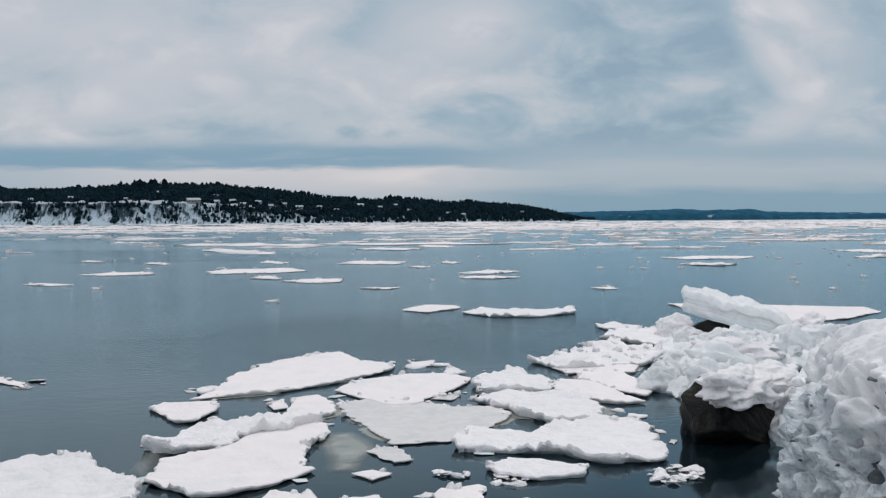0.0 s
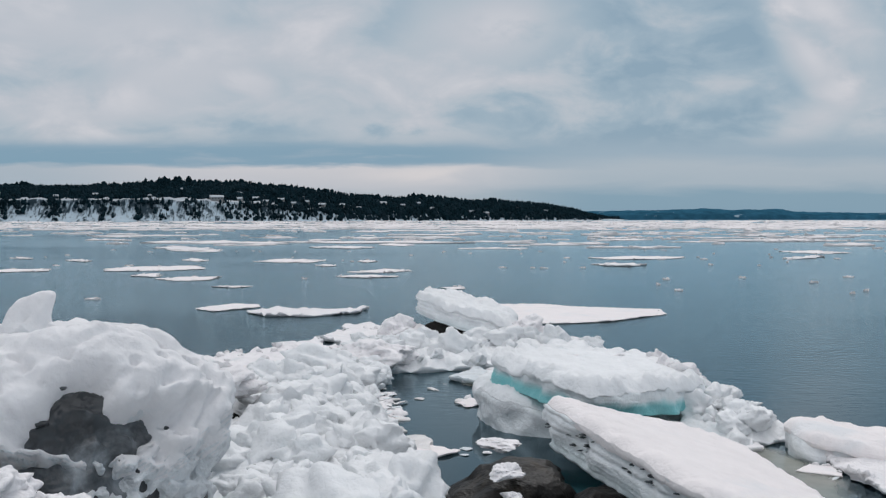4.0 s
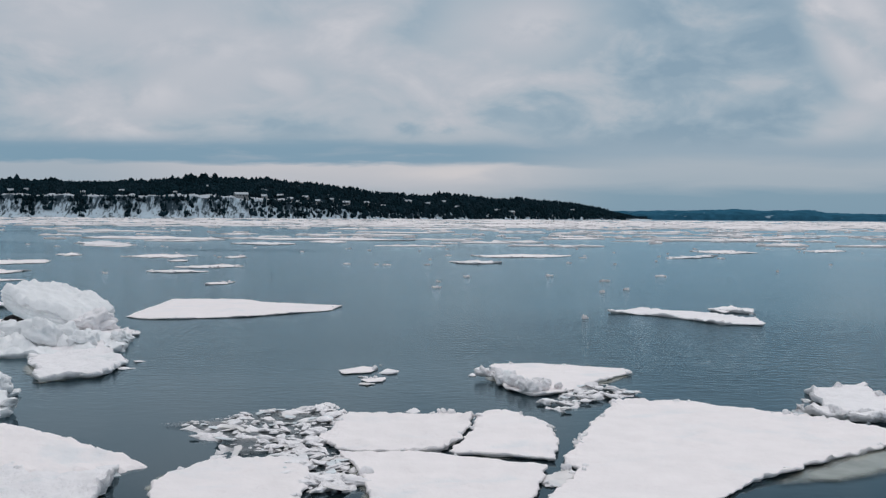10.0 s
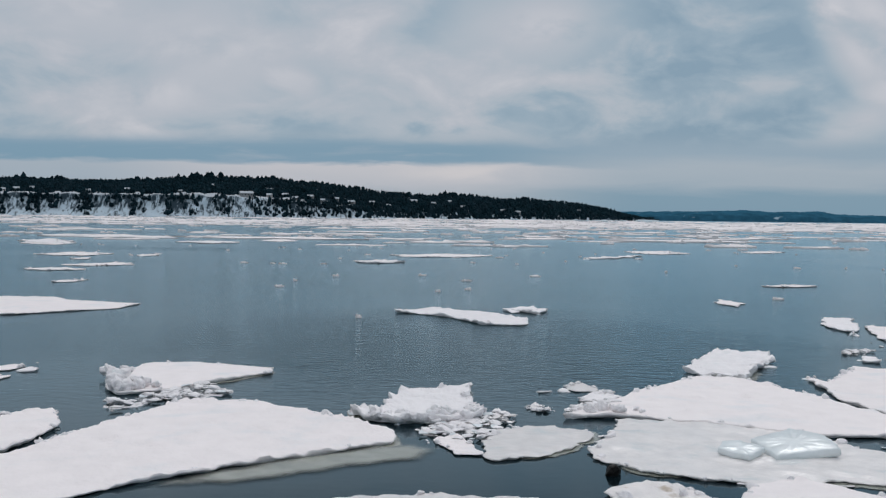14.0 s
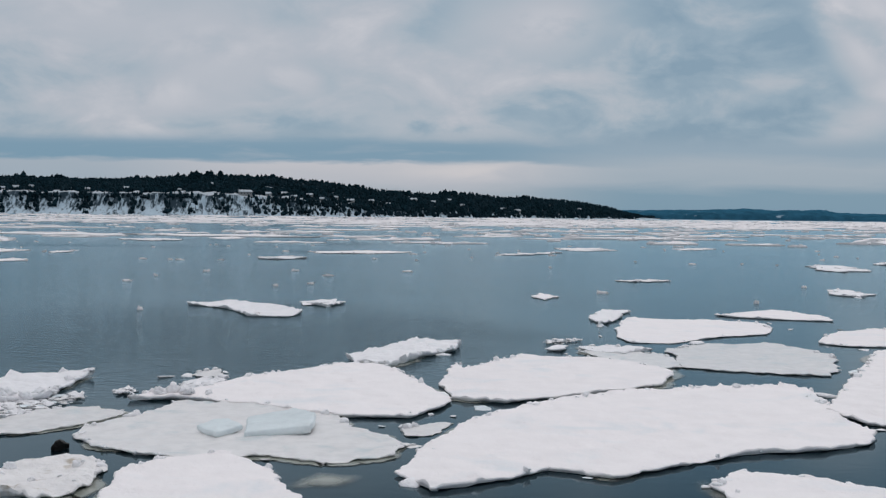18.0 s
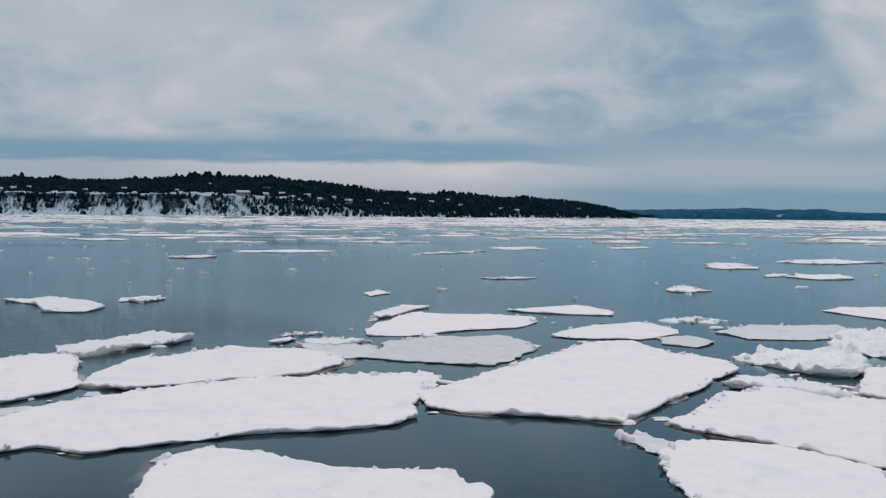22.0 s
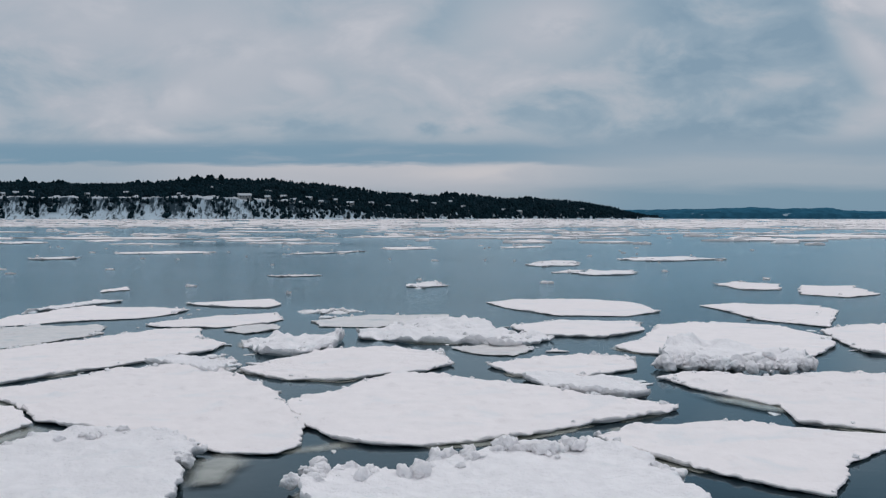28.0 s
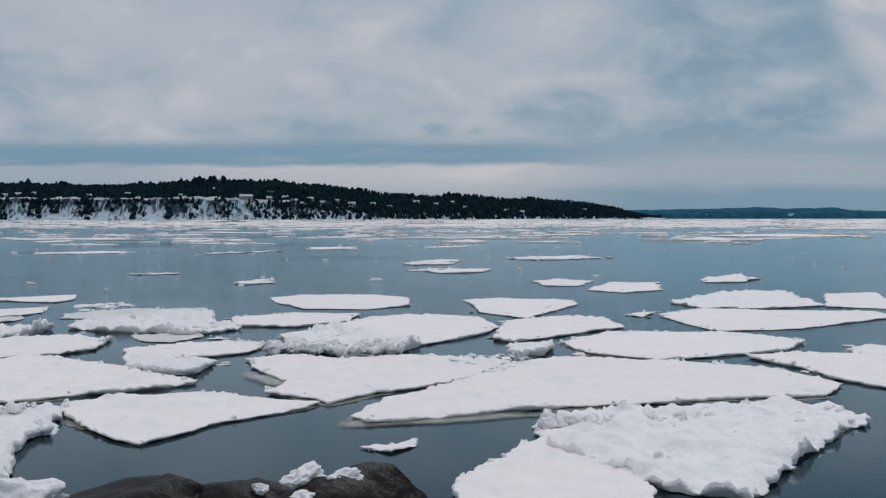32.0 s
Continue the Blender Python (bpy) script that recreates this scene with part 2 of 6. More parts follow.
fade_at_rim(SUNK_ICE, 0.24, 0.88)
fade_at_rim(SLUSH, 0.30, 0.75)
CROWN_SNOW = material("crown_snow", (0.86, 0.85, 0.858), 0.7, 0.05, 6.0, 0.42, 17.0, 0.03, stain=(0.76, 0.79, 0.81), stain_at=(0.58, 0.78), stain_scale=3.0, crumb=0.4)
# boulder ice; its dark grey patches paint the shade inside small melt pits
SHADED_PIT_ICE = material("shaded_pit_ice", (0.79, 0.82, 0.84), 0.4, 0.07, 8.0, 0.75, 16.0, 0.05, stain=(0.36, 0.39, 0.42), stain_at=(0.57, 0.70), stain_scale=6.5, crumb=0.7)
ROCK = material("dark_wet_rock", (0.008, 0.007, 0.006), 0.5, 0.5, 5.0, 0.9, 7.0, 0.06, stain=(0.034, 0.027, 0.019), stain_scale=2.6, specular_ior_level=0.25)
# far trees: bluish haze of the distance is mixed into their colours
WOOD_DARK = material("hazed_winter_forest", (0.011, 0.028, 0.037), 0.9, 0.5, 0.08, 0.0, specular_ior_level=0.0)
BARE_TREE = material("bare_trees", (0.022, 0.042, 0.054), 0.9, 0.35, 0.1, 0.0, specular_ior_level=0.0)
HILL = material("forest_floor", (0.016, 0.030, 0.040), 0.95, 0.5, 0.05, 0.0, stain=(0.48, 0.53, 0.57), stain_at=(0.56, 0.65), stain_scale=0.045, specular_ior_level=0.0)


def cliff_material():
    m = bpy.data.materials.new("hazed_snowy_cliff")
    m.use_nodes = True
    g = Nodes(m.node_tree)
    where = g.add("ShaderNodeNewGeometry").outputs["Position"]
    tall = g.add("ShaderNodeMapping")
    g.link(where, tall.inputs[0])
    tall.inputs["Scale"].default_value = (1.0, 0.4, 0.28)
    streak = g.noise(tall.outputs[0], 0.26, 6.0, 0.7, 0.3)
    patch = g.noise(where, 0.02, 3.0, 0.5)
    split = g.add("ShaderNodeSeparateXYZ")
    g.link(where, split.inputs[0])
    high = g.math("MULTIPLY", split.outputs[2], 0.004)      # bare rock higher up, snowy scree below
    mask = g.smooth(g.math("ADD", g.math("ADD", g.math("MULTIPLY", streak, 0.7), g.math("MULTIPLY", patch, 0.3)), high), 0.50, 0.60)
    # snow and rock colours both hold a blue tint for the haze between
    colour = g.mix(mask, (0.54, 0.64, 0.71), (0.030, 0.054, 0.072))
    p = g.add("ShaderNodeBsdfPrincipled")
    g.link(colour, p.inputs["Base Color"])
    p.inputs["Roughness"].default_value = 0.95
    g.link(p.outputs[0], g.add("ShaderNodeOutputMaterial").inputs[0])
    return m


CLIFF = cliff_material()
# aerial haze over the distant hills is painted in as blue base colour
FAR_HILL = material("haze_blue_hills", (0.030, 0.105, 0.165), 1.0, 0.3, 0.02, 0.0, stain=(0.30, 0.40, 0.47), stain_at=(0.66, 0.70), stain_scale=0.012, specular_ior_level=0.0)
HOUSE_WALL = material("pale_siding", (0.30, 0.30, 0.30), 0.8, 0.1, 0.5, 0.0)
HOUSE_DARK = material("dark_window_glass", (0.03, 0.035, 0.04), 0.1, 0.1, 1.0, 0.0)
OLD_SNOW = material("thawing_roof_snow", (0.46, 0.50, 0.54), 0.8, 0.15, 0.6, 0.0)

from mathutils import geometry

# ---- building blocks ----


def mesh_of(name, verts, faces, mat, smooth=True):
    me = bpy.data.meshes.new(name)
    me.from_pydata([tuple(v) for v in verts], [], faces)
    me.materials.append(mat)
    if smooth:
        me.polygons.foreach_set("use_smooth", [True] * len(me.polygons))
    me.update()
    return me


def part(name, me, parent, label="", m=None):
    ob = new(name, me)
    ob.parent = parent
    if m is not None:
        ob.matrix_basis = m
    return tagged(ob, label)


def along(value, *knots):
    return float(np.interp(value, [k[0] for k in knots], [k[1] for k in knots]))


def ease(value, low, high):
    k = max(0.0, min(1.0, (value - low) / (high - low)))
    return k * k * (3 - 2 * k)


def wobble(x, y, z=0.0, size=1.0):
    return noise.noise((x / size, y / size, z / size))


def billow(x, y, z, size, octaves=3):
    """Rounded lumps of several sizes, about 0 to 1."""
    total, weight, k = 0.0, 1.0, 1.0
    for _ in range(octaves):
        total += weight * (1 - 2 * abs(noise.noise((x * k / size, y * k / size, z + 3.7 * k))))
        weight, k = weight * 0.5, k * 2.1
    return max(0.0, total / 1.6)


def knobs(p, size, octaves=3):
    """The same lumps in all three directions, for steep and closed forms."""
    total, weight, k = 0.0, 1.0, 1.0 / size
    for _ in range(octaves):
        total += weight * (1 - 2 * abs(noise.noise((p.x * k, p.y * k, p.z * k))))
        weight, k = weight * 0.5, k * 2.1
    return max(0.0, total / 1.6)


def outline(corners, step, ragged, seed):
    """A closed ice edge through the corners, broken up by noise of several sizes."""
    pts = []
    corners = list(corners)
    if sum(a[0] * b[1] - a[1] * b[0] for a, b in zip(corners, corners[1:] + corners[:1])) < 0:
        corners.reverse()
    n = len(corners)
    for i in range(n):
        a, b = Vector(corners[i]), Vector(corners[(i + 1) % n])
        k = max(1, round((b - a).length / step))
        pts += [a.lerp(b, j / k) for j in range(k)]
    out = []
    for i, p in enumerate(pts):
        run = (pts[(i + 1) % len(pts)] - pts[i - 1]).normalized()
        side = Vector((run.y, -run.x))
        w = wobble(p.x, p.y, seed, 0.9) + 0.75 * wobble(p.x, p.y, seed + 9, 0.33) + 0.55 * wobble(p.x, p.y, seed + 5, 0.13) + 0.35 * wobble(p.x, p.y, seed + 2, 0.06)
        out.append(p + side * ragged * w)
    return out


def rings(edge, levels, closed_top=True):
    """Faces over stacked rings; levels: for each ring a list of points. The last ring closes on its middle."""
    n = len(edge)
    verts = [v for ring in levels for v in ring]
    faces = []
    for r in range(len(levels) - 1):
        for i in range(n):
            j = (i + 1) % n
            faces.append((r * n + i, r * n + j, (r + 1) * n + j, (r + 1) * n + i))
    if closed_top:
        top = levels[-1]
        mid = sum((Vector(v) for v in top), Vector()) / n
        verts.append(mid)
        faces += [((len(levels) - 1) * n + i, (len(levels) - 1) * n + (i + 1) % n, len(verts) - 1) for i in range(n)]
    return verts, faces


def sheet(edge, cell, height, seed):
    """A relief over the area inside the edge. height(x, y, d): its height for a place d metres from the edge.
    Returns the points, the faces and the height of each point of the edge."""
    rnd = random.Random(seed)
    pts = np.array([(p[0], p[1]) for p in edge])
    nxt = np.roll(pts, -1, axis=0)
    (x0, y0), (x1, y1) = pts.min(axis=0), pts.max(axis=0)
    cols, rows_ = int((x1 - x0) / cell) + 1, int((y1 - y0) / cell) + 1
    grid = np.array([(x0 + (i + 0.5 * (j % 2) + rnd.uniform(-0.2, 0.2)) * cell, y0 + (j + rnd.uniform(-0.2, 0.2)) * cell) for j in range(rows_ + 1) for i in range(cols + 1)])
    away = np.empty(len(grid))
    odd = np.zeros(len(grid), bool)
    run = nxt - pts
    long_ = np.maximum((run ** 2).sum(axis=1), 1e-9)
    for a in range(0, len(grid), 1500):
        g = grid[a:a + 1500, None, :]
        t = np.clip(((g - pts) * run).sum(axis=2) / long_, 0, 1)
        away[a:a + 1500] = np.sqrt((((pts + t[..., None] * run) - g) ** 2).sum(axis=2).min(axis=1))
        gx, gy = g[..., 0], g[..., 1]
        cross = ((pts[:, 1] > gy) != (nxt[:, 1] > gy)) & (gx < run[:, 0] * (gy - pts[:, 1]) / np.where(run[:, 1] == 0, 1e-9, run[:, 1]) + pts[:, 0])
        odd[a:a + 1500] = cross.sum(axis=1) % 2 == 1
    keep = odd & (away > 0.45 * cell)
    inner, far_in = grid[keep], away[keep]
    n = len(pts)
    flat = [Vector(p) for p in pts] + [Vector(p) for p in inner]
    made, _, faces, origin, _, _ = geometry.delaunay_2d_cdt(flat, [(i, (i + 1) % n) for i in range(n)], [], 1, 1e-5)
    verts = []
    for p, src in zip(made, origin):
        k = src[0] if src else 0
        d = far_in[k - n] if k >= n else 0.0
        verts.append((p.x, p.y, height(p.x, p.y, d)))
    return verts, [tuple(f) for f in faces], [height(p[0], p[1], 0.0) for p in pts]


def skirt(edge, levels):
    """A band of faces down from the edge; levels: lists of heights or a height, with an outward shift each."""
    n = len(edge)
    sides = []
    for i, p in enumerate(edge):
        run = (edge[(i + 1) % n] - edge[i - 1]).normalized()
        sides.append(Vector((run.y, -run.x)))
    verts = []
    for shift, z in levels:
        for i, p in enumerate(edge):
            s = shift(i) if callable(shift) else shift
            q = p + sides[i] * s
            verts.append((q.x, q.y, z[i] if isinstance(z, list) else z(i) if callable(z) else z))
    faces = [(r * n + i, r * n + (i + 1) % n, (r + 1) * n + (i + 1) % n, (r + 1) * n + i) for r in range(len(levels) - 1) for i in range(n)]
    return verts, faces


def join(a, b):
    """Two lists of points and faces as one."""
    n = len(a[0])
    return list(a[0]) + list(b[0]), list(a[1]) + [tuple(i + n for i in f) for f in b[1]]


LABELS = {
    "flat": "flat ice floe with smooth white snow on dark water",
    "rough": "ice floe with lumpy crusted snow and a broken rim",
    "lumpy": "ice floe piled with small frozen lumps of white snow",
    "ridge": "upturned ridge of broken white ice with a dirty underside",
    "wet": "low waterlogged grey ice floe almost flush with the river",
    "brash": "loose brash ice, thin wet plates and lumps between larger floes",
    "sunken": "thin olive-grey sheet of sunken ice just at the surface",
}
#          freeboard, ragged edge, relief, chunks per metre, largest chunk
STYLE = {
    "flat": (0.055, 0.060, 0.012, 4, 0.10),
    "rough": (0.075, 0.10, 0.040, 8, 0.17),
    "lumpy": (0.075, 0.13, 0.11, 16, 0.20),
    "ridge": (0.09, 0.12, 0.12, 50, 0.34),
    "wet": (0.022, 0.11, 0.010, 5, 0.15),
    "brash": (0.006, 0.15, 0.004, 80, 0.26),
    "sunken": (0.006, 0.10, 0.001, 0, 0.1),
}
CHUNKS = []


def chunk_mesh(seed, mat, flat=0.75, detail=3):
    """An irregular crumbly lump of ice about one metre across."""
    bm = bmesh.new()
    bmesh.ops.create_icosphere(bm, subdivisions=detail, radius=0.5)
    rnd = random.Random(seed)
    cuts = [(Vector((rnd.gauss(0, 1), rnd.gauss(0, 1), rnd.gauss(0, 0.8))).normalized(), rnd.uniform(0.24, 0.40)) for _ in range(7)]
    for v in bm.verts:
        p = v.co.copy()
        for way, far in cuts:
            over = p.dot(way) - far
            if over > 0:
                p -= way * over * 0.55
        p *= 0.68 + 0.34 * wobble(p.x + seed, p.y, p.z, 0.40) + 0.20 * wobble(p.x + seed, p.y, p.z, 0.2) + 0.52 * knobs(p + Vector((seed, 0, 0)), 0.44, 3) + 0.12 * wobble(p.x, p.y + seed, p.z, 0.09)
        v.co = (p.x, p.y, p.z * flat)
    me = bpy.data.meshes.new("ice_chunk")
    bm.to_mesh(me)
    bm.free()
    me.materials.append(mat)
    me.polygons.foreach_set("use_smooth", [True] * len(me.polygons))
    return me


def shard_mesh(seed, mat):
    """A thin broken plate of ice, about one metre across, with sharp corners."""
    rnd = random.Random(seed)
    n = rnd.randint(5, 8)
    turn = sorted(rnd.uniform(0, 6.283) for _ in range(n))
    pts = [Vector((math.cos(t), math.sin(t))) * rnd.uniform(0.3, 0.55) for t in turn]
    fine = outline(pts, 0.12, 0.06, seed)
    levels = [[(p.x * k, p.y * k, z + 0.02 * wobble(p.x * k, p.y * k, seed, 0.2)) for p in fine] for k, z in ((0.9, -0.07), (1.0, -0.02), (0.97, 0.06), (0.7, 0.08), (0.35, 0.085))]
    return mesh_of("ice_shard", *rings(fine, levels), mat)


for k in range(8):
    CHUNKS.append(chunk_mesh(k, ROUGH_SNOW))
PLATES = [shard_mesh(40 + k, (ROUGH_SNOW, WET_ICE, ICE)[k % 3]) for k in range(9)]
LUMPS = [chunk_mesh(20 + k, ROUGH_SNOW, 0.8, 5) for k in range(4)]
CRUMBS = [chunk_mesh(30 + k, ROUGH_SNOW, 0.8, 2) for k in range(6)]
COUNT = [0]
FLOES = []


def inside(p, poly):
    hit = False
    for i in range(len(poly)):
        a, b = poly[i - 1], poly[i]
        if (a[1] > p[1]) != (b[1] > p[1]) and p[0] < (b[0] - a[0]) * (p[1] - a[1]) / (b[1] - a[1]) + a[0]:
            hit = not hit
    return hit


def chunks_on(thing, rnd, spots, low, high, z, plates=0.2):
    for x, y in spots:
        s = low + (high - low) * rnd.random() ** 1.8
        me = rnd.choice(PLATES) if rnd.random() < plates else rnd.choice(CHUNKS)
        m = Matrix.LocRotScale((x, y, z + 0.12 * s), Euler((rnd.gauss(0, 0.12 if plates > 0.5 else 0.25), rnd.gauss(0, 0.12 if plates > 0.5 else 0.25), rnd.uniform(0, 6.3))), (s, s * rnd.uniform(0.6, 1), s * rnd.uniform(0.6, 1.0) * (0.45 if plates > 0.5 or y > 30 else 1.0)))
        part("ice_chunk", me, thing, "", thing.matrix_basis.inverted() @ m)


def set_back(x, y):
    """A plan point moved off the bank a little, to allow for the height of the ice."""
    return x, y + 0.021 * (y - along(x, (0, 1.2), (20, 1.4), (30, 0.5), (49, -4.0)))


def floe(style, *corners, high=None, chunks=None, label="", snow=None):
    """One floating piece of ice with the plan given by its corners: an ice slab and the snow that lies on it."""
    COUNT[0] += 1
    seed = COUNT[0] * 7.31
    rnd = random.Random(COUNT[0])
    corners = [set_back(x, y) for x, y in corners]
    c = sum((Vector(p) for p in corners), Vector((0, 0))) / len(corners)
    size = max((Vector(p) - c).length for p in corners)
    far = c.y
    step = 0.045 if far < 14 else 0.07 if far < 20 else 0.09 if far < 34 else 0.25
    h, ragged, b, per, big = STYLE[style]
    h = high or h * (0.55 if size < 0.8 else 1.0) * (1.0 if far < 16 else 0.9 if far < 21 else 0.5)
    ragged *= min(1.0, 0.35 + size / 2) * (1.0 if far < 30 else far / 12)
    b *= min(1.0, 0.3 + size / 2) * (1.0 if far < 24 else 0.5)
    edge = outline(corners, step, ragged, seed)
    local = [p - c for p in edge]
    lumps = {"flat": 0.026, "rough": 0.06, "wet": 0.012}.get(style, b * 0.6) * min(1.0, 0.3 + size / 2) * (1.0 if far < 21 else 0.9)

    def height(x, y, d):
        """Snow lies level, with lumps in stretches along the rim."""
        x, y = x + c.x, y + c.y
        z = h + b * (wobble(x, y, seed, 0.45) + 1.2 * wobble(x, y, seed, 1.6))
        if style in ("lumpy", "ridge"):
            z += 1.5 * b * (billow(x, y, seed, 0.34) * (0.55 + 0.6 * wobble(x, y, seed + 4, 0.9)) - 0.15)
        elif style == "wet":
            z += 0.03 * max(0.0, billow(x, y, seed, 0.5) - 0.35)
        elif style == "rough":
            z += 1.2 * b * (billow(x, y, seed, 0.40) - 0.25)
        elif far < 16:
            z += 0.11 * max(0.0, wobble(x, y, seed + 20, 0.20) - 0.36) - 0.08 * max(0.0, wobble(x, y, seed + 21, 0.28) - 0.38)
        near = math.exp(-d / 0.13)
        if near > 0.04:
            z += near * lumps * max(0.0, wobble(x, y, seed + 1, 0.9) + 0.3) * 2.6 * (billow(x, y, seed + 6, 0.15, 3) - 0.1)
            z -= 0.18 * h * math.exp(-d / 0.02)
        return max(z, 0.012)

    cell = 0.055 if far < 12 else 0.075 if far < 16 else 0.10 if far < 20 else 0.15 if far < 34 else 0.35
    if style in ("sunken", "brash"):
        h += 0.005 * (COUNT[0] % 5)
        depths = []

        def level(x, y, d):
            depths.append(d)
            return h

        verts, faces, rim = sheet(local, 0.12 if far < 24 else 0.3, level, COUNT[0])
        me = mesh_of("thin_ice", verts, faces, SUNK_ICE if style == "sunken" else SLUSH)
        me.attributes.new("rim_distance", "FLOAT", "POINT").data.foreach_set("value", depths[:len(verts)])
        thing = new("sunken_ice" if style == "sunken" else "brash_ice", me)
        tagged(thing, label or LABELS[style], "ice", "thin ice at the surface")
        if style == "brash":
            def crumbs(x, y, d):
                x, y = x + c.x, y + c.y
                return -0.125 + 0.12 * billow(x, y, seed, 0.50, 2) + 0.09 * billow(x, y, seed + 3, 0.22, 3) * (d > 0)

            verts, faces, rim = sheet([p * 0.97 for p in local], cell * 0.8, crumbs, COUNT[0])
            part("crumbled_ice", mesh_of("crumbled_ice", verts, faces, ROUGH_SNOW), thing, "white crumbled ice rising through slush")
    else:
        verts, faces, rim = sheet(local, cell, height, COUNT[0])

        def bulge(i):
            return 0.012 + 0.02 * wobble(edge[i].x, edge[i].y, seed + 3, 0.15)

        def under(i):
            return -0.075 + 0.05 * wobble(edge[i].x, edge[i].y, seed + 8, 0.22)

        mid = [r * 0.62 + 0.008 * wobble(edge[i].x, edge[i].y, seed, 0.1) for i, r in enumerate(rim)]
        low = [r * (0.22 + 0.4 * max(-0.3, wobble(p.x, p.y, seed + 4, 0.3))) for r, p in zip(rim, edge)]
        slab = skirt(local, [(-0.015, low), (lambda i: under(i) * 0.6, [r * 0.25 for r in rim]), (under, 0.004), (-0.15, -0.06), (-0.22, -0.30)])
        thing = new("ice_floe", mesh_of("ice_slab", *slab, WET_ICE if style == "wet" else ICE))
        tagged(thing, label or (LABELS[style] if size < 2.2 else "broad " + LABELS[style]) if size > 0.75 else "small " + LABELS[style], "ice floe", "ice floes on the river")
        cover = join((verts, faces), skirt(local, [(0.0, rim), (bulge, [r * 0.82 for r in rim]), (bulge, mid), (-0.02, low)]))
        name = "wet_surface" if style == "wet" else "snow_cover"
        part(name, mesh_of(name, *cover, snow or (WET_ICE if style == "wet" else SNOW if style == "flat" else ROUGH_SNOW)), thing)
        if far < 20 and size > 0.7:
            # a ledge of drowned ice that shows through the water along stretches of the rim
            def ledge(i):
                return 0.34 * max(0.0, wobble(edge[i].x, edge[i].y, seed + 12, 1.3) - 0.04) + 0.05 * wobble(edge[i].x, edge[i].y, seed + 13, 0.2)

            top_ = 0.004 + 0.0015 * (COUNT[0] % 3)
            lying = skirt(local, [(-0.10, top_), (0.01, top_), (lambda i: 0.01 + 0.6 * max(0.0, ledge(i)), top_), (lambda i: 0.012 + max(0.0, ledge(i)), top_)])
            me = mesh_of("drowned_ledge", *lying, SUNK_ICE)
            me.attributes.new("rim_distance", "FLOAT", "POINT").data.foreach_set("value", [d * ease(ledge(i), 0.02, 0.10) for d in (0.3, 0.3, 0.2, 0.0) for i in range(len(local))])
            part("drowned_ledge", me, thing, "grey-green ice ledge just under water")
    thing.location = (c.x, c.y, 0)
    # broken bits along the rim or all over
    many = chunks if chunks is not None else int(per * size)
    many = int(6 * size) if far > 34 else many // 2 if far > 22 else many
    spots = []
    for _ in range(many):
        if style in ("brash", "lumpy", "ridge"):
            for _ in range(20):
                p = Vector((rnd.uniform(-size, size), rnd.uniform(-size, size)))
                if inside(p, local):
                    spots.append((c.x + p.x * 0.96, c.y + p.y * 0.96))
                    break
        else:
            p = rnd.choice(local) * rnd.uniform(0.93, 0.99)
            spots.append((c.x + p.x, c.y + p.y))
    low_ = 0.05 if far < 34 else 0.12
    chunks_on(thing, rnd, spots, low_, max(low_ * 2, big * min(1, 0.5 + size / 3)), h * 0.8, {"brash": 0.52, "wet": 0.6}.get(style, 0.08))
    FLOES.append((thing, edge))
    # crumbs frozen to the rim, in clusters
    if style not in ("brash", "sunken") and far < 24:
        crumbs_ = int(size * (26 if far < 17 else 14))
        k = 0
        for _ in range(crumbs_):
            k = rnd.randrange(len(local)) if rnd.random() < 0.3 else (k + rnd.randint(-3, 3)) % len(local)
            p = local[k] * rnd.uniform(0.95, 1.01)
            if p.y < 0 and style == "flat" and rnd.random() < 0.8:
                continue
            s = (0.03 + 0.10 * rnd.random() ** 2) * (1.0 if p.y > 0 else 0.4)
            part("ice_crumb", rnd.choice(CRUMBS), thing, "", Matrix.LocRotScale((p.x, p.y, rim[k] * rnd.uniform(0.45, 0.95) + 0.1 * s), Euler((rnd.uniform(-1, 1), 0, rnd.uniform(0, 6.3))), (s, s, s * rnd.uniform(0.6, 1.1))))
    return thing


# ---- water and shore ----
grid = [(-4900, -400), (4900, -400), (4900, 4950), (-4900, 4950)]
river = new("water", mesh_of("water", [(x, y, 0) for x, y in grid], [(0, 1, 2, 3)], WATER, False))
tagged(river, "calm blue-grey river water with faint ripples", "water", kind="structure")


def shore_bank():
    """Snow-covered bank under the camera, falling to the water."""
    verts, faces = [], []
    nx, ny = 90, 14
    for i in range(nx + 1):
        x = -30 + 110 * i / nx
        edge = 5.2 if x < 18 else 5.2 - 3.2 * min(1.0, (x - 18) / 8) if x < 26 else 2.0 - 0.17 * (x - 26)
        for j in range(ny + 1):
            y = edge - 0.4 * j * (1 + 0.5 * j)
            verts.append((x, y + 0.3 * wobble(x, y, 1, 1.2), min(0.9, -0.3 + 0.30 * j) + 0.15 * wobble(x, y, 2, 0.8)))
    for i in range(nx):
        for j in range(ny):
            a = i * (ny + 1) + j
            faces.append((a, a + 1, a + ny + 2, a + ny + 1))
    ob = new("shore_bank", mesh_of("shore_bank", verts, faces, ROUGH_SNOW))
    tagged(ob, "snow-covered bank that falls to the water", "shore", kind="structure")


shore_bank()

# ---- far shore ----


def shore_far(b):
    """Distance of the far waterline for a bearing (sideways per metre ahead)."""
    return along(b, (-0.6, 1150), (-0.25, 1290), (-0.10, 1380), (0.05, 1700), (0.15, 2150), (0.21, 2400))


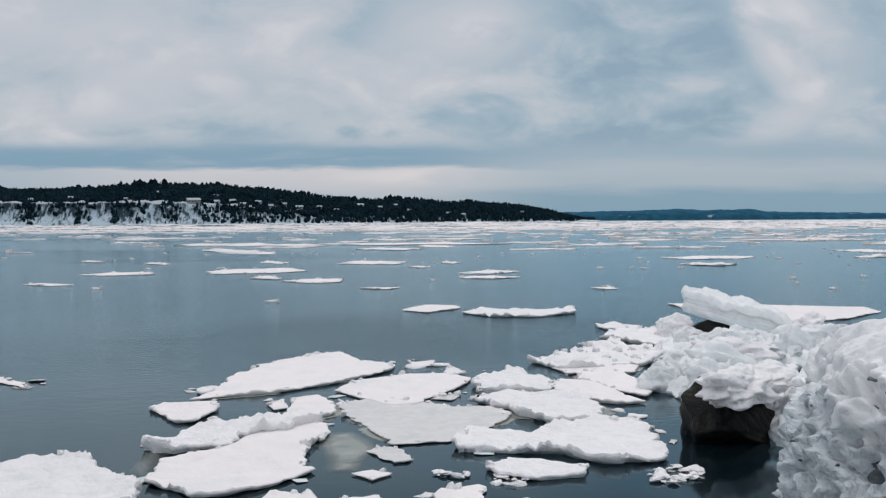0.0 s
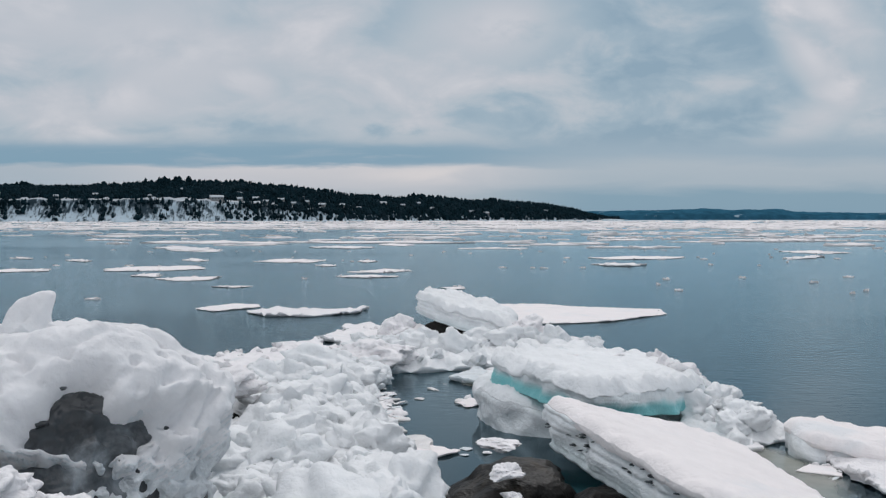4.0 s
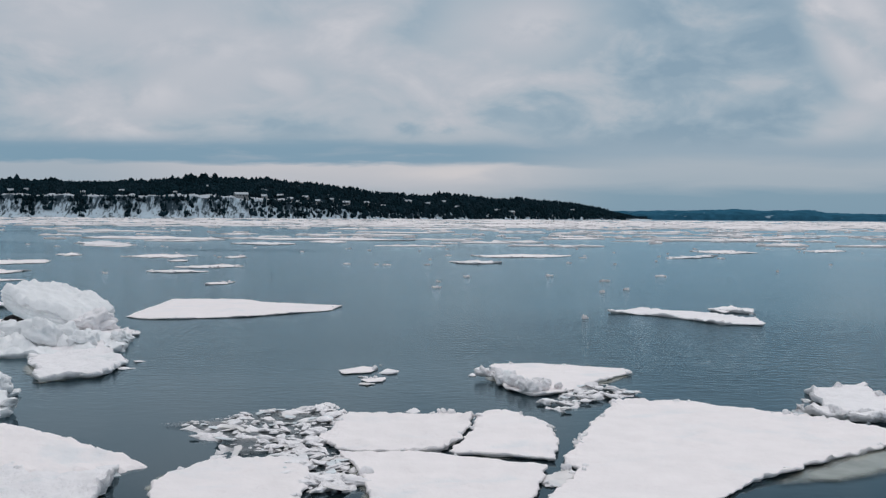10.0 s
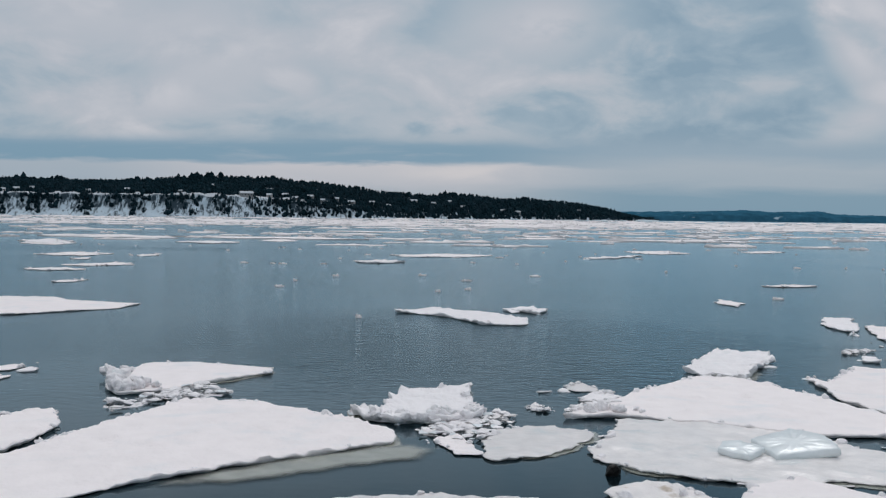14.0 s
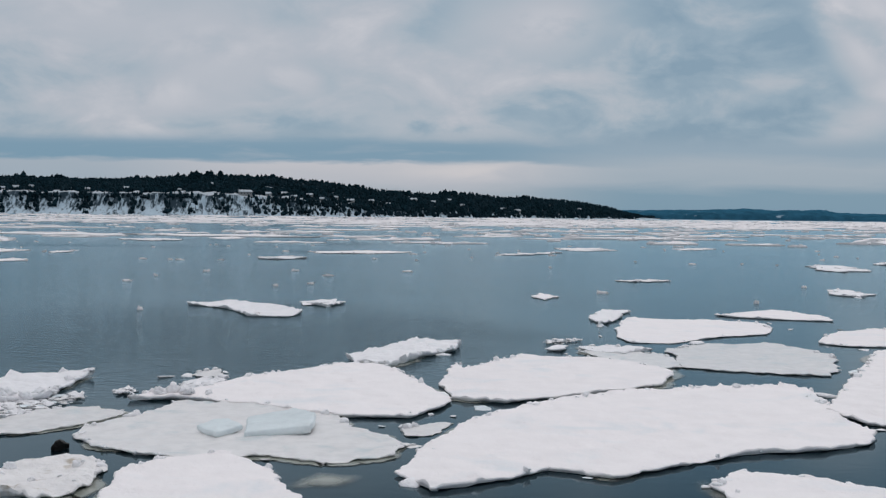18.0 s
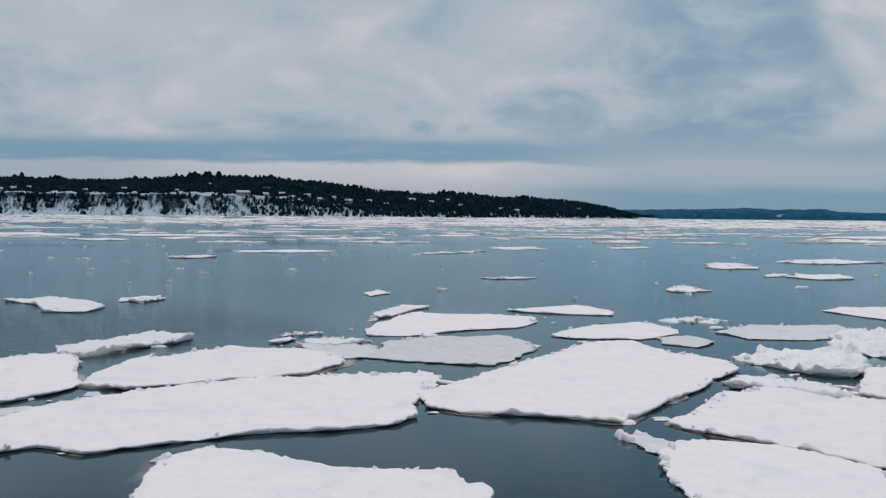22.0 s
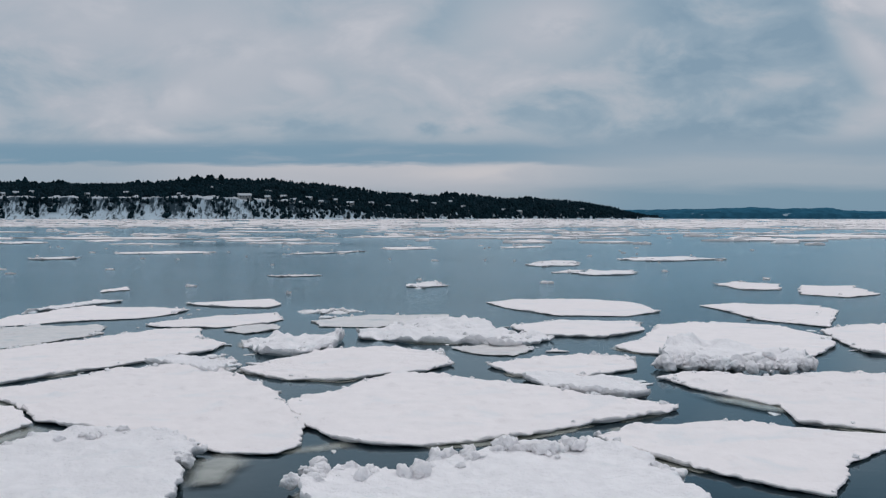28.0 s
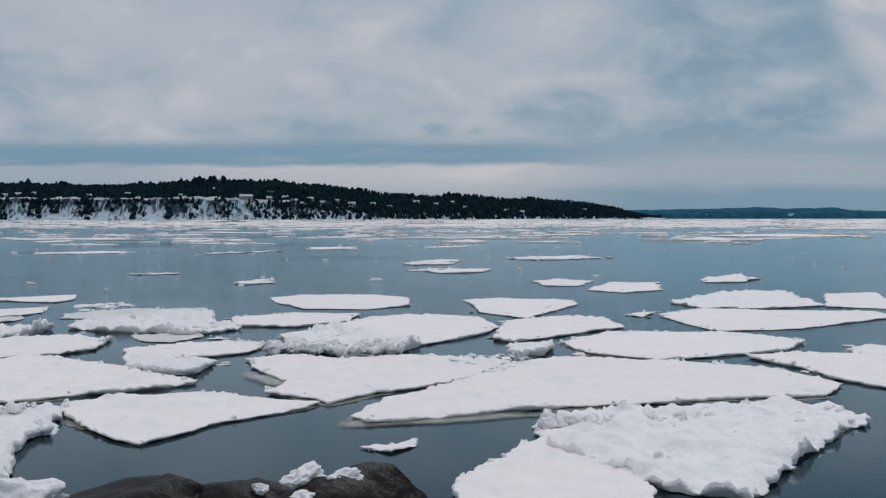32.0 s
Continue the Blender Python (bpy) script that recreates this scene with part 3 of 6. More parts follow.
def ridge(b):
    """Height of the skyline as a slope, seen from the near shore."""
    return along(b, (-0.6, 0.036), (-0.40, 0.038), (-0.32, 0.036), (-0.27, 0.038), (-0.215, 0.041), (-0.16, 0.041), (-0.10, 0.0362), (-0.05, 0.0292),
                 (0.0, 0.0258), (0.04, 0.0262), (0.07, 0.0232), (0.115, 0.0218), (0.145, 0.0195), (0.168, 0.0150), (0.185, 0.0105), (0.20, 0.0070), (0.22, 0.0))


def cliff_top(b):
    return along(b, (-0.6, 0.021), (-0.2, 0.0205), (-0.12, 0.015), (-0.05, 0.008), (0.22, 0.001))


def far_point(b, s):
    """A point of the far bank: s = 0 at the waterline, 0.3 at the cliff's top, 1 on the ridge."""
    d0 = shore_far(b)
    deep = 260 * along(b, (0.1, 1), (0.22, 0.3))
    if s < 0.15:
        d, z = d0 + 14 * s / 0.15, cliff_top(b) * 0.40 * s / 0.15
    elif s < 0.3:
        k = (s - 0.15) / 0.15
        d, z = d0 + 14 + 10 * k, cliff_top(b) * (0.40 + 0.60 * k)
    else:
        k = (s - 0.3) / 0.7
        d, z = d0 + 24 + deep * k, cliff_top(b) + (max(ridge(b) - 0.0045, cliff_top(b)) - cliff_top(b)) * k ** 0.8
    z = z * (d0 + 24 + deep * max(0, (s - 0.3) / 0.7))
    return Vector((b * d, d, z))


def far_bank():
    cols, rows_ = 400, 22
    bs = [-0.6 + 0.82 * i / cols for i in range(cols + 1)]
    ss = [0, 0.04, 0.08, 0.12, 0.15, 0.18, 0.21, 0.24, 0.27, 0.30] + [0.30 + 0.7 * k / 12 for k in range(1, 13)]
    verts = []
    for b in bs:
        for s in ss:
            p = far_point(b, s)
            rough = 0 if s == 0 else 2.0 if s < 0.3 else 3.5
            verts.append(p + Vector((0, 2 * rough * wobble(p.x, p.y, p.z, 14), 0.7 * rough * wobble(p.x, p.y, 5, 11))))
    last = len(ss)
    for b in bs:
        p = far_point(b, 1.0)
        verts.append(p * 1.25 - Vector((0, 0, p.z * 1.25 + 30)))
    low = [i * last + j for i in range(cols) for j in range(last - 1)]
    low_faces = [(a, a + last, a + last + 1, a + 1) for a in low if a % last < 9]
    high_faces = [(a, a + last, a + last + 1, a + 1) for a in low if a % last >= (10 if bs[a // last] < -0.09 else 9)]
    n0 = len(bs) * last
    high_faces += [(i * last + last - 1, (i + 1) * last + last - 1, n0 + i + 1, n0 + i) for i in range(cols)]
    ledge = [(a, a + last, a + last + 1, a + 1) for a in low if a % last == 9 and bs[a // last] < -0.09]
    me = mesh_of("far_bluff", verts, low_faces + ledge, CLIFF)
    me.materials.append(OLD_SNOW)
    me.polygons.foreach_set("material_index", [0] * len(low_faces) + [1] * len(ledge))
    ob = new("far_bluff", me)
    tagged(ob, "snowy bluff with dark rock streaks across the river", "bluff", kind="structure")
    ob = new("far_hill", mesh_of("far_hill", verts, high_faces, HILL))
    tagged(ob, "long wooded hill with winter forest across the river", "hill", kind="structure")


far_bank()


def far_woods():
    """Thousands of conifers and bare trees on the far bank, one mesh each for the two kinds."""
    rnd = random.Random(11)
    sets = {"conifer_woods": ([], []), "bare_woods": ([], [])}

    def conifer(b, s, h, kind="conifer_woods"):
        verts, faces = sets[kind]
        p = far_point(b, s)
        w = h * rnd.uniform(0.20, 0.32)
        lean = rnd.uniform(-0.04, 0.04) * h
        z = -1.0
        tiers = 3
        for k in range(tiers):
            r, z0, z1 = w * (1 - 0.28 * k), h * (0.08 + 0.27 * k), h * (0.5 + 0.25 * k)
            n, base, off = 5, len(verts), rnd.random() * 6
            for i in range(n):
                rr = r * rnd.uniform(0.6, 1.25)
                verts.append((p.x + rr * math.cos(off + i * 6.283 / n), p.y + rr * math.sin(off + i * 6.283 / n), p.z + z + z0 * rnd.uniform(0.7, 1.2)))
            verts.append((p.x + lean, p.y, p.z + z + z1))
            faces.extend((base + i, base + (i + 1) % n, base + n) for i in range(n))

    def clump(b, s, h, kind="conifer_woods"):
        """A rounded tree crown with an uneven outline."""
        verts, faces = sets[kind]
        p = far_point(b, s)
        base = len(verts)
        w = h * rnd.uniform(0.30, 0.5)
        for k, (r, z) in enumerate(((0.55, 0.0), (1.0, 0.38), (0.72, 0.75))):
            for i in range(6):
                rr = w * r * rnd.uniform(0.65, 1.25)
                a = i * 1.047 + k * 0.5
                verts.append((p.x + rr * math.cos(a), p.y + rr * math.sin(a), p.z - 1 + h * z * rnd.uniform(0.85, 1.12)))
        verts.append((p.x, p.y, p.z - 1 + h * rnd.uniform(0.92, 1.1)))
        for k in range(2):
            faces.extend((base + k * 6 + i, base + k * 6 + (i + 1) % 6, base + k * 6 + 6 + (i + 1) % 6, base + k * 6 + 6 + i) for i in range(6))
        faces.extend((base + 12 + i, base + 12 + (i + 1) % 6, base + 18) for i in range(6))

    for _ in range(18000):
        b = rnd.uniform(-0.58, 0.215)
        s = along(b, (-0.1, 0.335), (-0.06, 0.31)) + 0.64 * rnd.random() ** 0.9
        tall = rnd.uniform(3, 6.8) * along(b, (-0.2, 1), (0.2, 1.25))
        if wobble(b * 70, s * 7, 3) > 0.34 - 0.22 * math.exp(-((b + 0.09) / 0.06) ** 2) and 0.36 < s < 0.9 and rnd.random() < 0.8:
            continue
        if -0.18 < b < -0.04 and s < 0.46 and rnd.random() < 0.55:      # gardens round the houses
            continue
        pick = rnd.random() * 0.7 + 0.3 * (0.5 + wobble(b * 30, s * 4, 6))
        if pick < 0.20:
            conifer(b, s, tall * 1.15)
        elif pick < 0.58:
            clump(b, s, tall)
        else:
            clump(b, s, tall * 0.9, "bare_woods")
    for _ in range(900):                     # skyline
        b = rnd.uniform(-0.58, 0.19)
        if rnd.random() < 0.7:
            clump(b, 1.0, rnd.uniform(3, 7) + 9 * max(0, wobble(b * 38, 1, 1)))
        else:
            conifer(b, 1.0, rnd.uniform(5, 8))
    for _ in range(26):                      # a few tall trees stand out on the ridge
        clump(rnd.choice((-0.222, -0.214, -0.252, -0.19, -0.39, 0.02)) + rnd.gauss(0, 0.006), 1.0, rnd.uniform(8, 13))
    for _ in range(2300):                    # trees that cling to the bluff
        b = rnd.uniform(-0.58, 0.20)
        s = rnd.choice((rnd.uniform(0.02, 0.16), rnd.uniform(0.16, 0.31), rnd.uniform(0.24, 0.31)))
        if wobble(b * 60, 0, 8) + 0.28 * (0.20 < s < 0.27) + 0.12 * (s > 0.15) + along(b, (-0.17, 0.0), (-0.12, 0.6)) - (0.5 if s > 0.295 else 0) < 0.10:
            continue
        if rnd.random() < 0.3:
            conifer(b, s, rnd.uniform(4, 9) * along(b, (-0.2, 1), (0.0, 1.3)))
        else:
            clump(b, s, rnd.uniform(3, 7) * along(b, (-0.2, 1), (0.0, 1.3)), rnd.choice(("conifer_woods", "bare_woods")))
    for name, (verts, faces) in sets.items():
        mat = WOOD_DARK if name == "conifer_woods" else BARE_TREE
        ob = new(name, mesh_of(name, verts, faces, mat, False))
        words = "dense dark conifers covering the hill across the river" if name == "conifer_woods" else "grey leafless trees among the conifers on the hill"
        tagged(ob, words, "woods", kind="stuff")


far_woods()


def far_house(b, s, wide, high):
    p = far_point(b, s)
    base = tagged(new("house"), "small pale house with a snowy roof among trees", "house", "houses on the far hill")
    base.matrix_basis = pose(p.x, p.y, p.z - 0.6, 0, 0, random.Random(b).uniform(-25, 25))
    w, d, h = wide / 2, wide * 0.35, high
    walls = mesh_of("wall", [(x, y, z) for z in (-3, h) for x, y in ((-w, -d), (w, -d), (w, d), (-w, d))] + [(-w, 0, h * 1.55), (w, 0, h * 1.55)],
                    [(0, 1, 5, 4), (1, 2, 6, 5), (2, 3, 7, 6), (3, 0, 4, 7), (4, 8, 7), (5, 6, 9)], HOUSE_WALL, False)
    part("wall", walls, base)
    e = 1.12
    t = 0.35
    roof = [(sx * w * e, sy * d * e, h * 0.97 + dz) for dz in (0, t) for sx, sy in ((-1, -1), (1, -1), (1, 1), (-1, 1))] + [(sx * w * e, 0, h * 1.58 + dz) for dz in (0, t) for sx in (-1, 1)]
    part("roof", mesh_of("roof", roof, [(4, 5, 11, 10), (6, 7, 10, 11), (0, 8, 9, 1), (2, 9, 8, 3), (0, 1, 5, 4), (2, 3, 7, 6), (0, 4, 10, 8), (3, 8, 10, 7), (1, 9, 11, 5), (2, 6, 11, 9)], OLD_SNOW, False), base, "snow-covered pitched roof")
    pane = mesh_of("window", [(x, y, z) for y in (0, -0.12) for x, z in ((-0.7, 0), (0.7, 0), (0.7, 1.4), (-0.7, 1.4))],
                   [(4, 5, 6, 7), (0, 1, 5, 4), (1, 2, 6, 5), (2, 3, 7, 6), (3, 0, 4, 7)], HOUSE_DARK, False)
    k = max(2, int(wide / 4))
    for i in range(k):
        part("window", pane, base, "", pose(-w + (i + 0.5) * wide / k, -d - 0.003, h * 0.45))


for b, s, wide, high in ((-0.421, 0.40, 9, 4), (-0.404, 0.36, 8, 3.5), (-0.391, 0.38, 9, 4), (-0.376, 0.42, 7, 4), (-0.322, 0.36, 7, 3.5), (-0.285, 0.40, 8, 4),
                         (-0.234, 0.37, 6, 3), (-0.205, 0.62, 6, 3), (-0.171, 0.335, 20, 5), (-0.150, 0.35, 12, 4), (-0.134, 0.40, 10, 4), (-0.124, 0.33, 9, 4),
                         (-0.110, 0.42, 11, 4), (-0.098, 0.36, 8, 3.5), (-0.085, 0.44, 7, 4), (-0.071, 0.40, 12, 4), (-0.052, 0.47, 9, 4), (-0.036, 0.40, 8, 3.5),
                         (-0.013, 0.62, 13, 4.5), (0.006, 0.56, 9, 4), (0.021, 0.66, 8, 4), (0.034, 0.44, 8, 4), (0.072, 0.38, 9, 4), (0.086, 0.34, 12, 4), (0.143, 0.52, 11, 4)):
    far_house(b, s, wide * 0.8, high * 0.9)


def distant_hills():
    """Low hills down the river; their haze is put into the blue colour."""
    verts, faces = [], []
    n = 200
    for i in range(n + 1):
        b = 0.12 + 0.60 * i / n
        top = along(b, (0.12, 0.0082), (0.20, 0.0086), (0.26, 0.0098), (0.30, 0.0112), (0.325, 0.0098), (0.345, 0.0100), (0.37, 0.0108), (0.39, 0.0080), (0.45, 0.0070), (0.52, 0.0060), (0.60, 0.0055), (0.72, 0.004))
        d = 4350
        z = top * d + 2.2 * wobble(b * 900, 0, 0, 3) + 2.5 * wobble(b * 300, 0, 4, 3)
        verts += [(b * d, d, -1), (b * d * 1.004, d * 1.004, z * 0.45), (b * d * 1.02, d * 1.02, z * 0.8), (b * d * 1.05, d * 1.05, z * 1.04), (b * d * 1.08, d * 1.08, -1)]
    for i in range(n):
        for j in range(4):
            a = i * 5 + j
            faces.append((a, a + 5, a + 6, a + 1))
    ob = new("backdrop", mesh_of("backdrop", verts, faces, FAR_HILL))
    tagged(ob, "wooded hills far down the river, coloured blue for haze", "hills", kind="structure")


distant_hills()


def drift_ice():
    """The countless thin floes between the near water and the far bank; the nearer ones are things of their own."""
    rnd = random.Random(5)
    verts, faces = [], []

    def piece(verts, faces, x, y, a, b, h, cx=0.0, cy=0.0):
        n = 15
        base = len(verts)
        turn = rnd.uniform(-0.25, 0.25)
        pts = []
        for i in range(n):
            k = rnd.uniform(0.5, 1.15)
            u, v = a * k * math.cos(i * 6.283 / n), b * k * math.sin(i * 6.283 / n)
            pts.append((x - cx + u * math.cos(turn) - v * math.sin(turn), y - cy + u * math.sin(turn) + v * math.cos(turn)))
        mx, my = x - cx, y - cy
        for k, z in ((1.0, -0.1), (1.02, h * 0.6), (0.93, h), (0.55, h)):
            verts.extend((mx + (px - mx) * k, my + (py - my) * k, z * (1 if z < 0 else rnd.uniform(0.5, 1.0) + (rnd.random() < 0.2) * rnd.uniform(0.2, 0.9))) for px, py in pts)
        for r in range(3):
            faces.extend((base + r * n + i, base + r * n + (i + 1) % n, base + (r + 1) * n + (i + 1) % n, base + (r + 1) * n + i) for i in range(n))
        verts.append((mx, my, h))
        faces.extend((base + 3 * n + i, base + 3 * n + (i + 1) % n, len(verts) - 1) for i in range(n))

    made = 0
    while made < 3200:
        inv = rnd.uniform(1 / 1900, 1 / 88) if rnd.random() < 0.55 else rnd.uniform(1 / 1900, 1 / 260)
        y = 1 / inv
        x = 24 + rnd.uniform(-0.55, 0.62) * y + rnd.uniform(-30, 30)
        b = x / y
        if b < 0.21 and y > shore_far(b) - 8:
            continue
        dense = along(y, (88, 0.05), (130, 0.11), (200, 0.25), (300, 0.6), (450, 1.0))
        dense *= 0.62 * along(x / y, (-0.3, 0.75), (0.3, 1.15))
        dense *= 0.55 + 0.9 * (wobble(x * 0.12, y, 2, 45) + 0.35)
        if rnd.random() > dense:
            continue
        size = math.exp(rnd.gauss(-0.35, 0.75)) * (1 + y / 280)
        a, b, h = size * rnd.uniform(1.2, 2.2), size * rnd.uniform(0.25, 0.7) * (1 + y / 600), rnd.uniform(0.08, 0.22) * (1 + y / 900)
        made += 1
        if y > 170:
            piece(verts, faces, x, y, a, b, h)
            continue
        v, f = [], []
        piece(v, f, x, y, a, b, h, x, y)
        ob = new("ice_floe", mesh_of("distant_floe", v, f, SNOW, False))
        ob.location = (x, y, 0)
        tagged(ob, "thin ragged white floe far out on the river", "ice floe", "ice floes far out")
    for _ in range(95):                      # crumbs on the open water
        y = rnd.uniform(24, 88)
        x = 24 + rnd.uniform(-0.5, 0.62) * y + rnd.uniform(-26, 26)
        s = 0.05 + 0.15 * rnd.random() ** 2
        piece(verts, faces, x, y, s * 1.5, s, 0.06)
    ob = new("drift_ice", mesh_of("drift_ice", verts, faces, SNOW, False))
    tagged(ob, "countless thin white floes drifting far out on the river", "drift ice", kind="stuff")


drift_ice()

# ---- floes, one by one ----
floe("flat", (-2.30, 15.95), (-1.50, 16.31), (-0.55, 17.17), (0.25, 18.30), (0.32, 18.97), (-0.23, 19.39), (-0.68, 20.86), (-1.74, 19.70), (-2.29, 17.93), (-2.39, 16.81), (-2.61, 15.70))
floe("flat", (-0.19, 15.74), (0.20, 15.11), (0.54, 15.08), (0.84, 15.73), (1.32, 16.59), (1.54, 17.35), (1.24, 17.87), (0.51, 17.76), (-0.21, 17.30), (-0.57, 16.36))
floe("wet", (-0.32, 14.28), (0.00, 13.39), (0.22, 12.66), (0.86, 12.84), (1.24, 13.34), (1.64, 13.84), (1.74, 14.35), (1.54, 14.81), (1.02, 14.94), (0.43, 15.43), (-0.11, 15.62), (-0.49, 15.22))
floe("flat", (-1.70, 10.59), (-1.35, 10.62), (-0.89, 11.09), (-0.62, 11.52), (-0.77, 11.65), (-0.77, 12.57), (-0.58, 13.22), (-0.59, 13.82), (-0.87, 14.03), (-1.32, 13.72), (-1.64, 12.65), (-2.00, 12.27), (-2.24, 12.03), (-2.25, 11.10))
floe("lumpy", (-2.40, 12.50), (-1.76, 12.67), (-1.46, 13.25), (-0.97, 13.53), (-0.76, 14.04), (-1.49, 14.04), (-1.91, 13.62), (-2.18, 13.32), (-2.57, 12.74))
floe("flat", (-0.87, 14.14), (-0.58, 14.57), (-0.57, 15.32), (-0.83, 15.90), (-1.13, 15.69), (-1.18, 14.43))
floe("flat", (-2.55, 14.19), (-2.27, 14.16), (-2.14, 14.92), (-2.24, 15.58), (-2.79, 15.45), (-3.06, 15.22))
floe("rough", (0.91, 12.19), (1.41, 12.09), (2.01, 12.03), (2.38, 11.56), (2.96, 11.63), (3.06, 11.94), (3.31, 13.11), (3.24, 13.74), (2.56, 13.52), (1.91, 12.92), (1.46, 12.96), (1.07, 13.00), (0.91, 12.56))
floe("flat", (2.72, 15.45), (3.32, 14.93), (3.72, 14.98), (3.56, 15.94), (3.41, 16.76), (2.93, 16.98), (2.72, 16.55))
floe("flat", (3.25, 17.06), (3.56, 15.94), (3.88, 15.42), (4.18, 16.40), (3.92, 18.24), (3.33, 17.65))
floe("rough", (1.75, 14.66), (2.07, 13.93), (2.36, 13.54), (2.84, 13.85), (3.01, 14.42), (2.85, 15.29), (2.34, 15.58), (1.92, 15.96), (1.38, 15.22))
floe("rough", (1.50, 15.90), (1.90, 15.86), (2.55, 16.05), (2.77, 16.82), (2.38, 18.07), (1.76, 17.51), (1.50, 16.68))
floe("lumpy", (3.23, 18.10), (4.70, 18.63), (5.63, 19.92), (5.23, 21.02), (4.91, 22.03), (3.47, 19.91), (2.72, 19.07))
floe("flat", (3.15, 17.67), (4.27, 17.74), (4.53, 18.38), (3.76, 18.81), (3.03, 18.33))
floe("rough", (1.23, 11.16), (1.48, 10.98), (2.05, 11.09), (2.16, 11.46), (1.93, 11.65), (1.38, 11.83), (1.11, 11.48))
floe("rough", (-3.53, 10.35), (-3.17, 10.14), (-2.12, 10.22), (-2.26, 10.80), (-2.59, 11.35), (-3.18, 12.12), (-3.62, 12.23), (-3.83, 12.00), (-4.10, 11.83))
floe("flat", (0.56, 10.08), (0.97, 10.28), (1.03, 10.75), (0.98, 10.82), (0.49, 10.45))
floe("flat", (-0.22, 10.06), (0.05, 10.30), (0.02, 10.50), (-0.38, 10.40))
floe("flat", (-0.70, 10.10), (-0.48, 10.41), (-0.62, 10.61), (-0.96, 10.72), (-1.03, 10.49))
floe("wet", (0.20, 11.81), (0.41, 11.92), (0.16, 12.53), (-0.09, 12.36))
floe("flat", (-0.03, 11.10), (0.18, 11.33), (-0.03, 11.46), (-0.24, 11.36))
floe("flat", (0.74, 18.85), (0.98, 18.90), (1.06, 19.47), (0.61, 19.30))
floe("rough", (5.3, 24.3), (5.8, 23.5), (6.3, 24.7), (5.9, 25.8), (5.3, 25.4))
floe("flat", (1.5, 29.2), (2.5, 30.7), (2.3, 31.4), (1.5, 31.9), (0.8, 30.0))
floe("rough", (3.0, 27.7), (4.2, 27.5), (5.4, 28.5), (5.7, 29.9), (4.1, 29.2), (3.1, 30.3), (2.4, 28.9))
floe("flat", (-2.7, 43.3), (-1.4, 43.9), (-1.3, 46.4), (-3.0, 46.1), (-3.8, 44.8))
floe("flat", (-7.9, 51.6), (-5.1, 51.6), (-3.5, 53.4), (-4.4, 56.7), (-7.4, 56.2), (-8.7, 54.0))
floe("flat", (-12.9, 50.6), (-10.8, 51.5), (-11.3, 53.6), (-13.3, 53.8), (-14.2, 51.3))
floe("flat", (-4.3, 46.0), (-4.1, 47.8), (-5.1, 49.1), (-5.6, 47.4))
floe("flat", (-0.1, 60.7), (1.5, 64.0), (-0.8, 66.0), (-2.1, 62.4))
floe("flat", (5.1, 45.0), (6.5, 46.2), (4.8, 47.5), (3.6, 46.5))
floe("flat", (5.6, 49.2), (7.3, 51.0), (6.0, 53.0), (4.0, 50.0))
floe("flat", (19.9, 64.8), (23.8, 65.4), (25.8, 68.3), (22.7, 70.2), (19.0, 67.3))
floe("flat", (37.1, 76.2), (40.2, 77.7), (40.2, 82.0), (36.4, 80.3))
floe("rough", (31.1, 64.1), (33.6, 66.2), (35.9, 70.6), (31.9, 66.2))
floe("flat", (8.3, 37.7), (8.9, 38.2), (9.0, 39.4), (8.3, 38.7))
floe("flat", (-13.0, 43.0), (-12.3, 43.4), (-14.0, 44.9), (-14.4, 44.0))
floe("flat", (0.4, 39.1), (0.9, 39.8), (0.4, 40.1), (-0.5, 39.6))
floe("flat", (9.7, 25.3), (11.9, 26.0), (13.8, 28.0), (13.9, 29.4), (11.6, 30.2), (10.9, 31.2), (8.8, 31.1), (9.0, 25.9))
floe("flat", (17.50, 15.64), (17.82, 15.19), (18.13, 15.34), (18.79, 16.19), (19.51, 17.21), (19.51, 17.62), (18.17, 18.18), (17.43, 18.14), (17.34, 16.76))
floe("flat", (15.43, 11.86), (15.66, 11.74), (16.52, 11.77), (16.64, 12.17), (16.86, 13.07), (16.95, 13.75), (16.06, 13.72), (15.36, 13.80), (15.16, 12.32))
floe("flat", (16.93, 13.01), (16.58, 11.72), (17.64, 11.44), (17.75, 12.07), (17.75, 13.10), (17.33, 14.06), (17.01, 13.76))
floe("flat", (15.73, 10.82), (15.97, 9.54), (17.12, 9.57), (17.27, 10.05), (17.47, 10.87), (17.52, 11.13), (16.17, 11.76), (15.49, 11.61))
floe("flat", (17.87, 10.99), (17.46, 10.05), (17.33, 9.27), (18.38, 9.29), (19.01, 10.09), (19.38, 10.61), (20.96, 11.79), (21.70, 12.34), (21.69, 12.78), (20.86, 13.84), (19.60, 14.75), (18.84, 14.60), (18.29, 13.12), (18.02, 12.36), (17.76, 11.32))
floe("flat", (14.05, 9.71), (14.98, 9.55), (15.27, 9.86), (15.29, 10.46), (15.12, 11.40), (14.78, 11.34), (14.23, 11.22), (13.90, 10.77), (13.88, 10.45))
floe("rough", (11.20, 8.60), (13.20, 9.20), (13.59, 9.78), (13.47, 10.19), (13.40, 10.92), (13.09, 10.49), (12.78, 10.49), (12.19, 11.15), (11.50, 11.65), (11.07, 11.52), (11.10, 10.19), (10.96, 9.65))
floe("flat", (15.04, 17.08), (15.40, 17.26), (15.50, 17.70), (15.28, 17.88), (14.93, 17.43))
floe("flat", (15.45, 16.25), (15.66, 16.36), (15.67, 16.69), (15.35, 16.52))
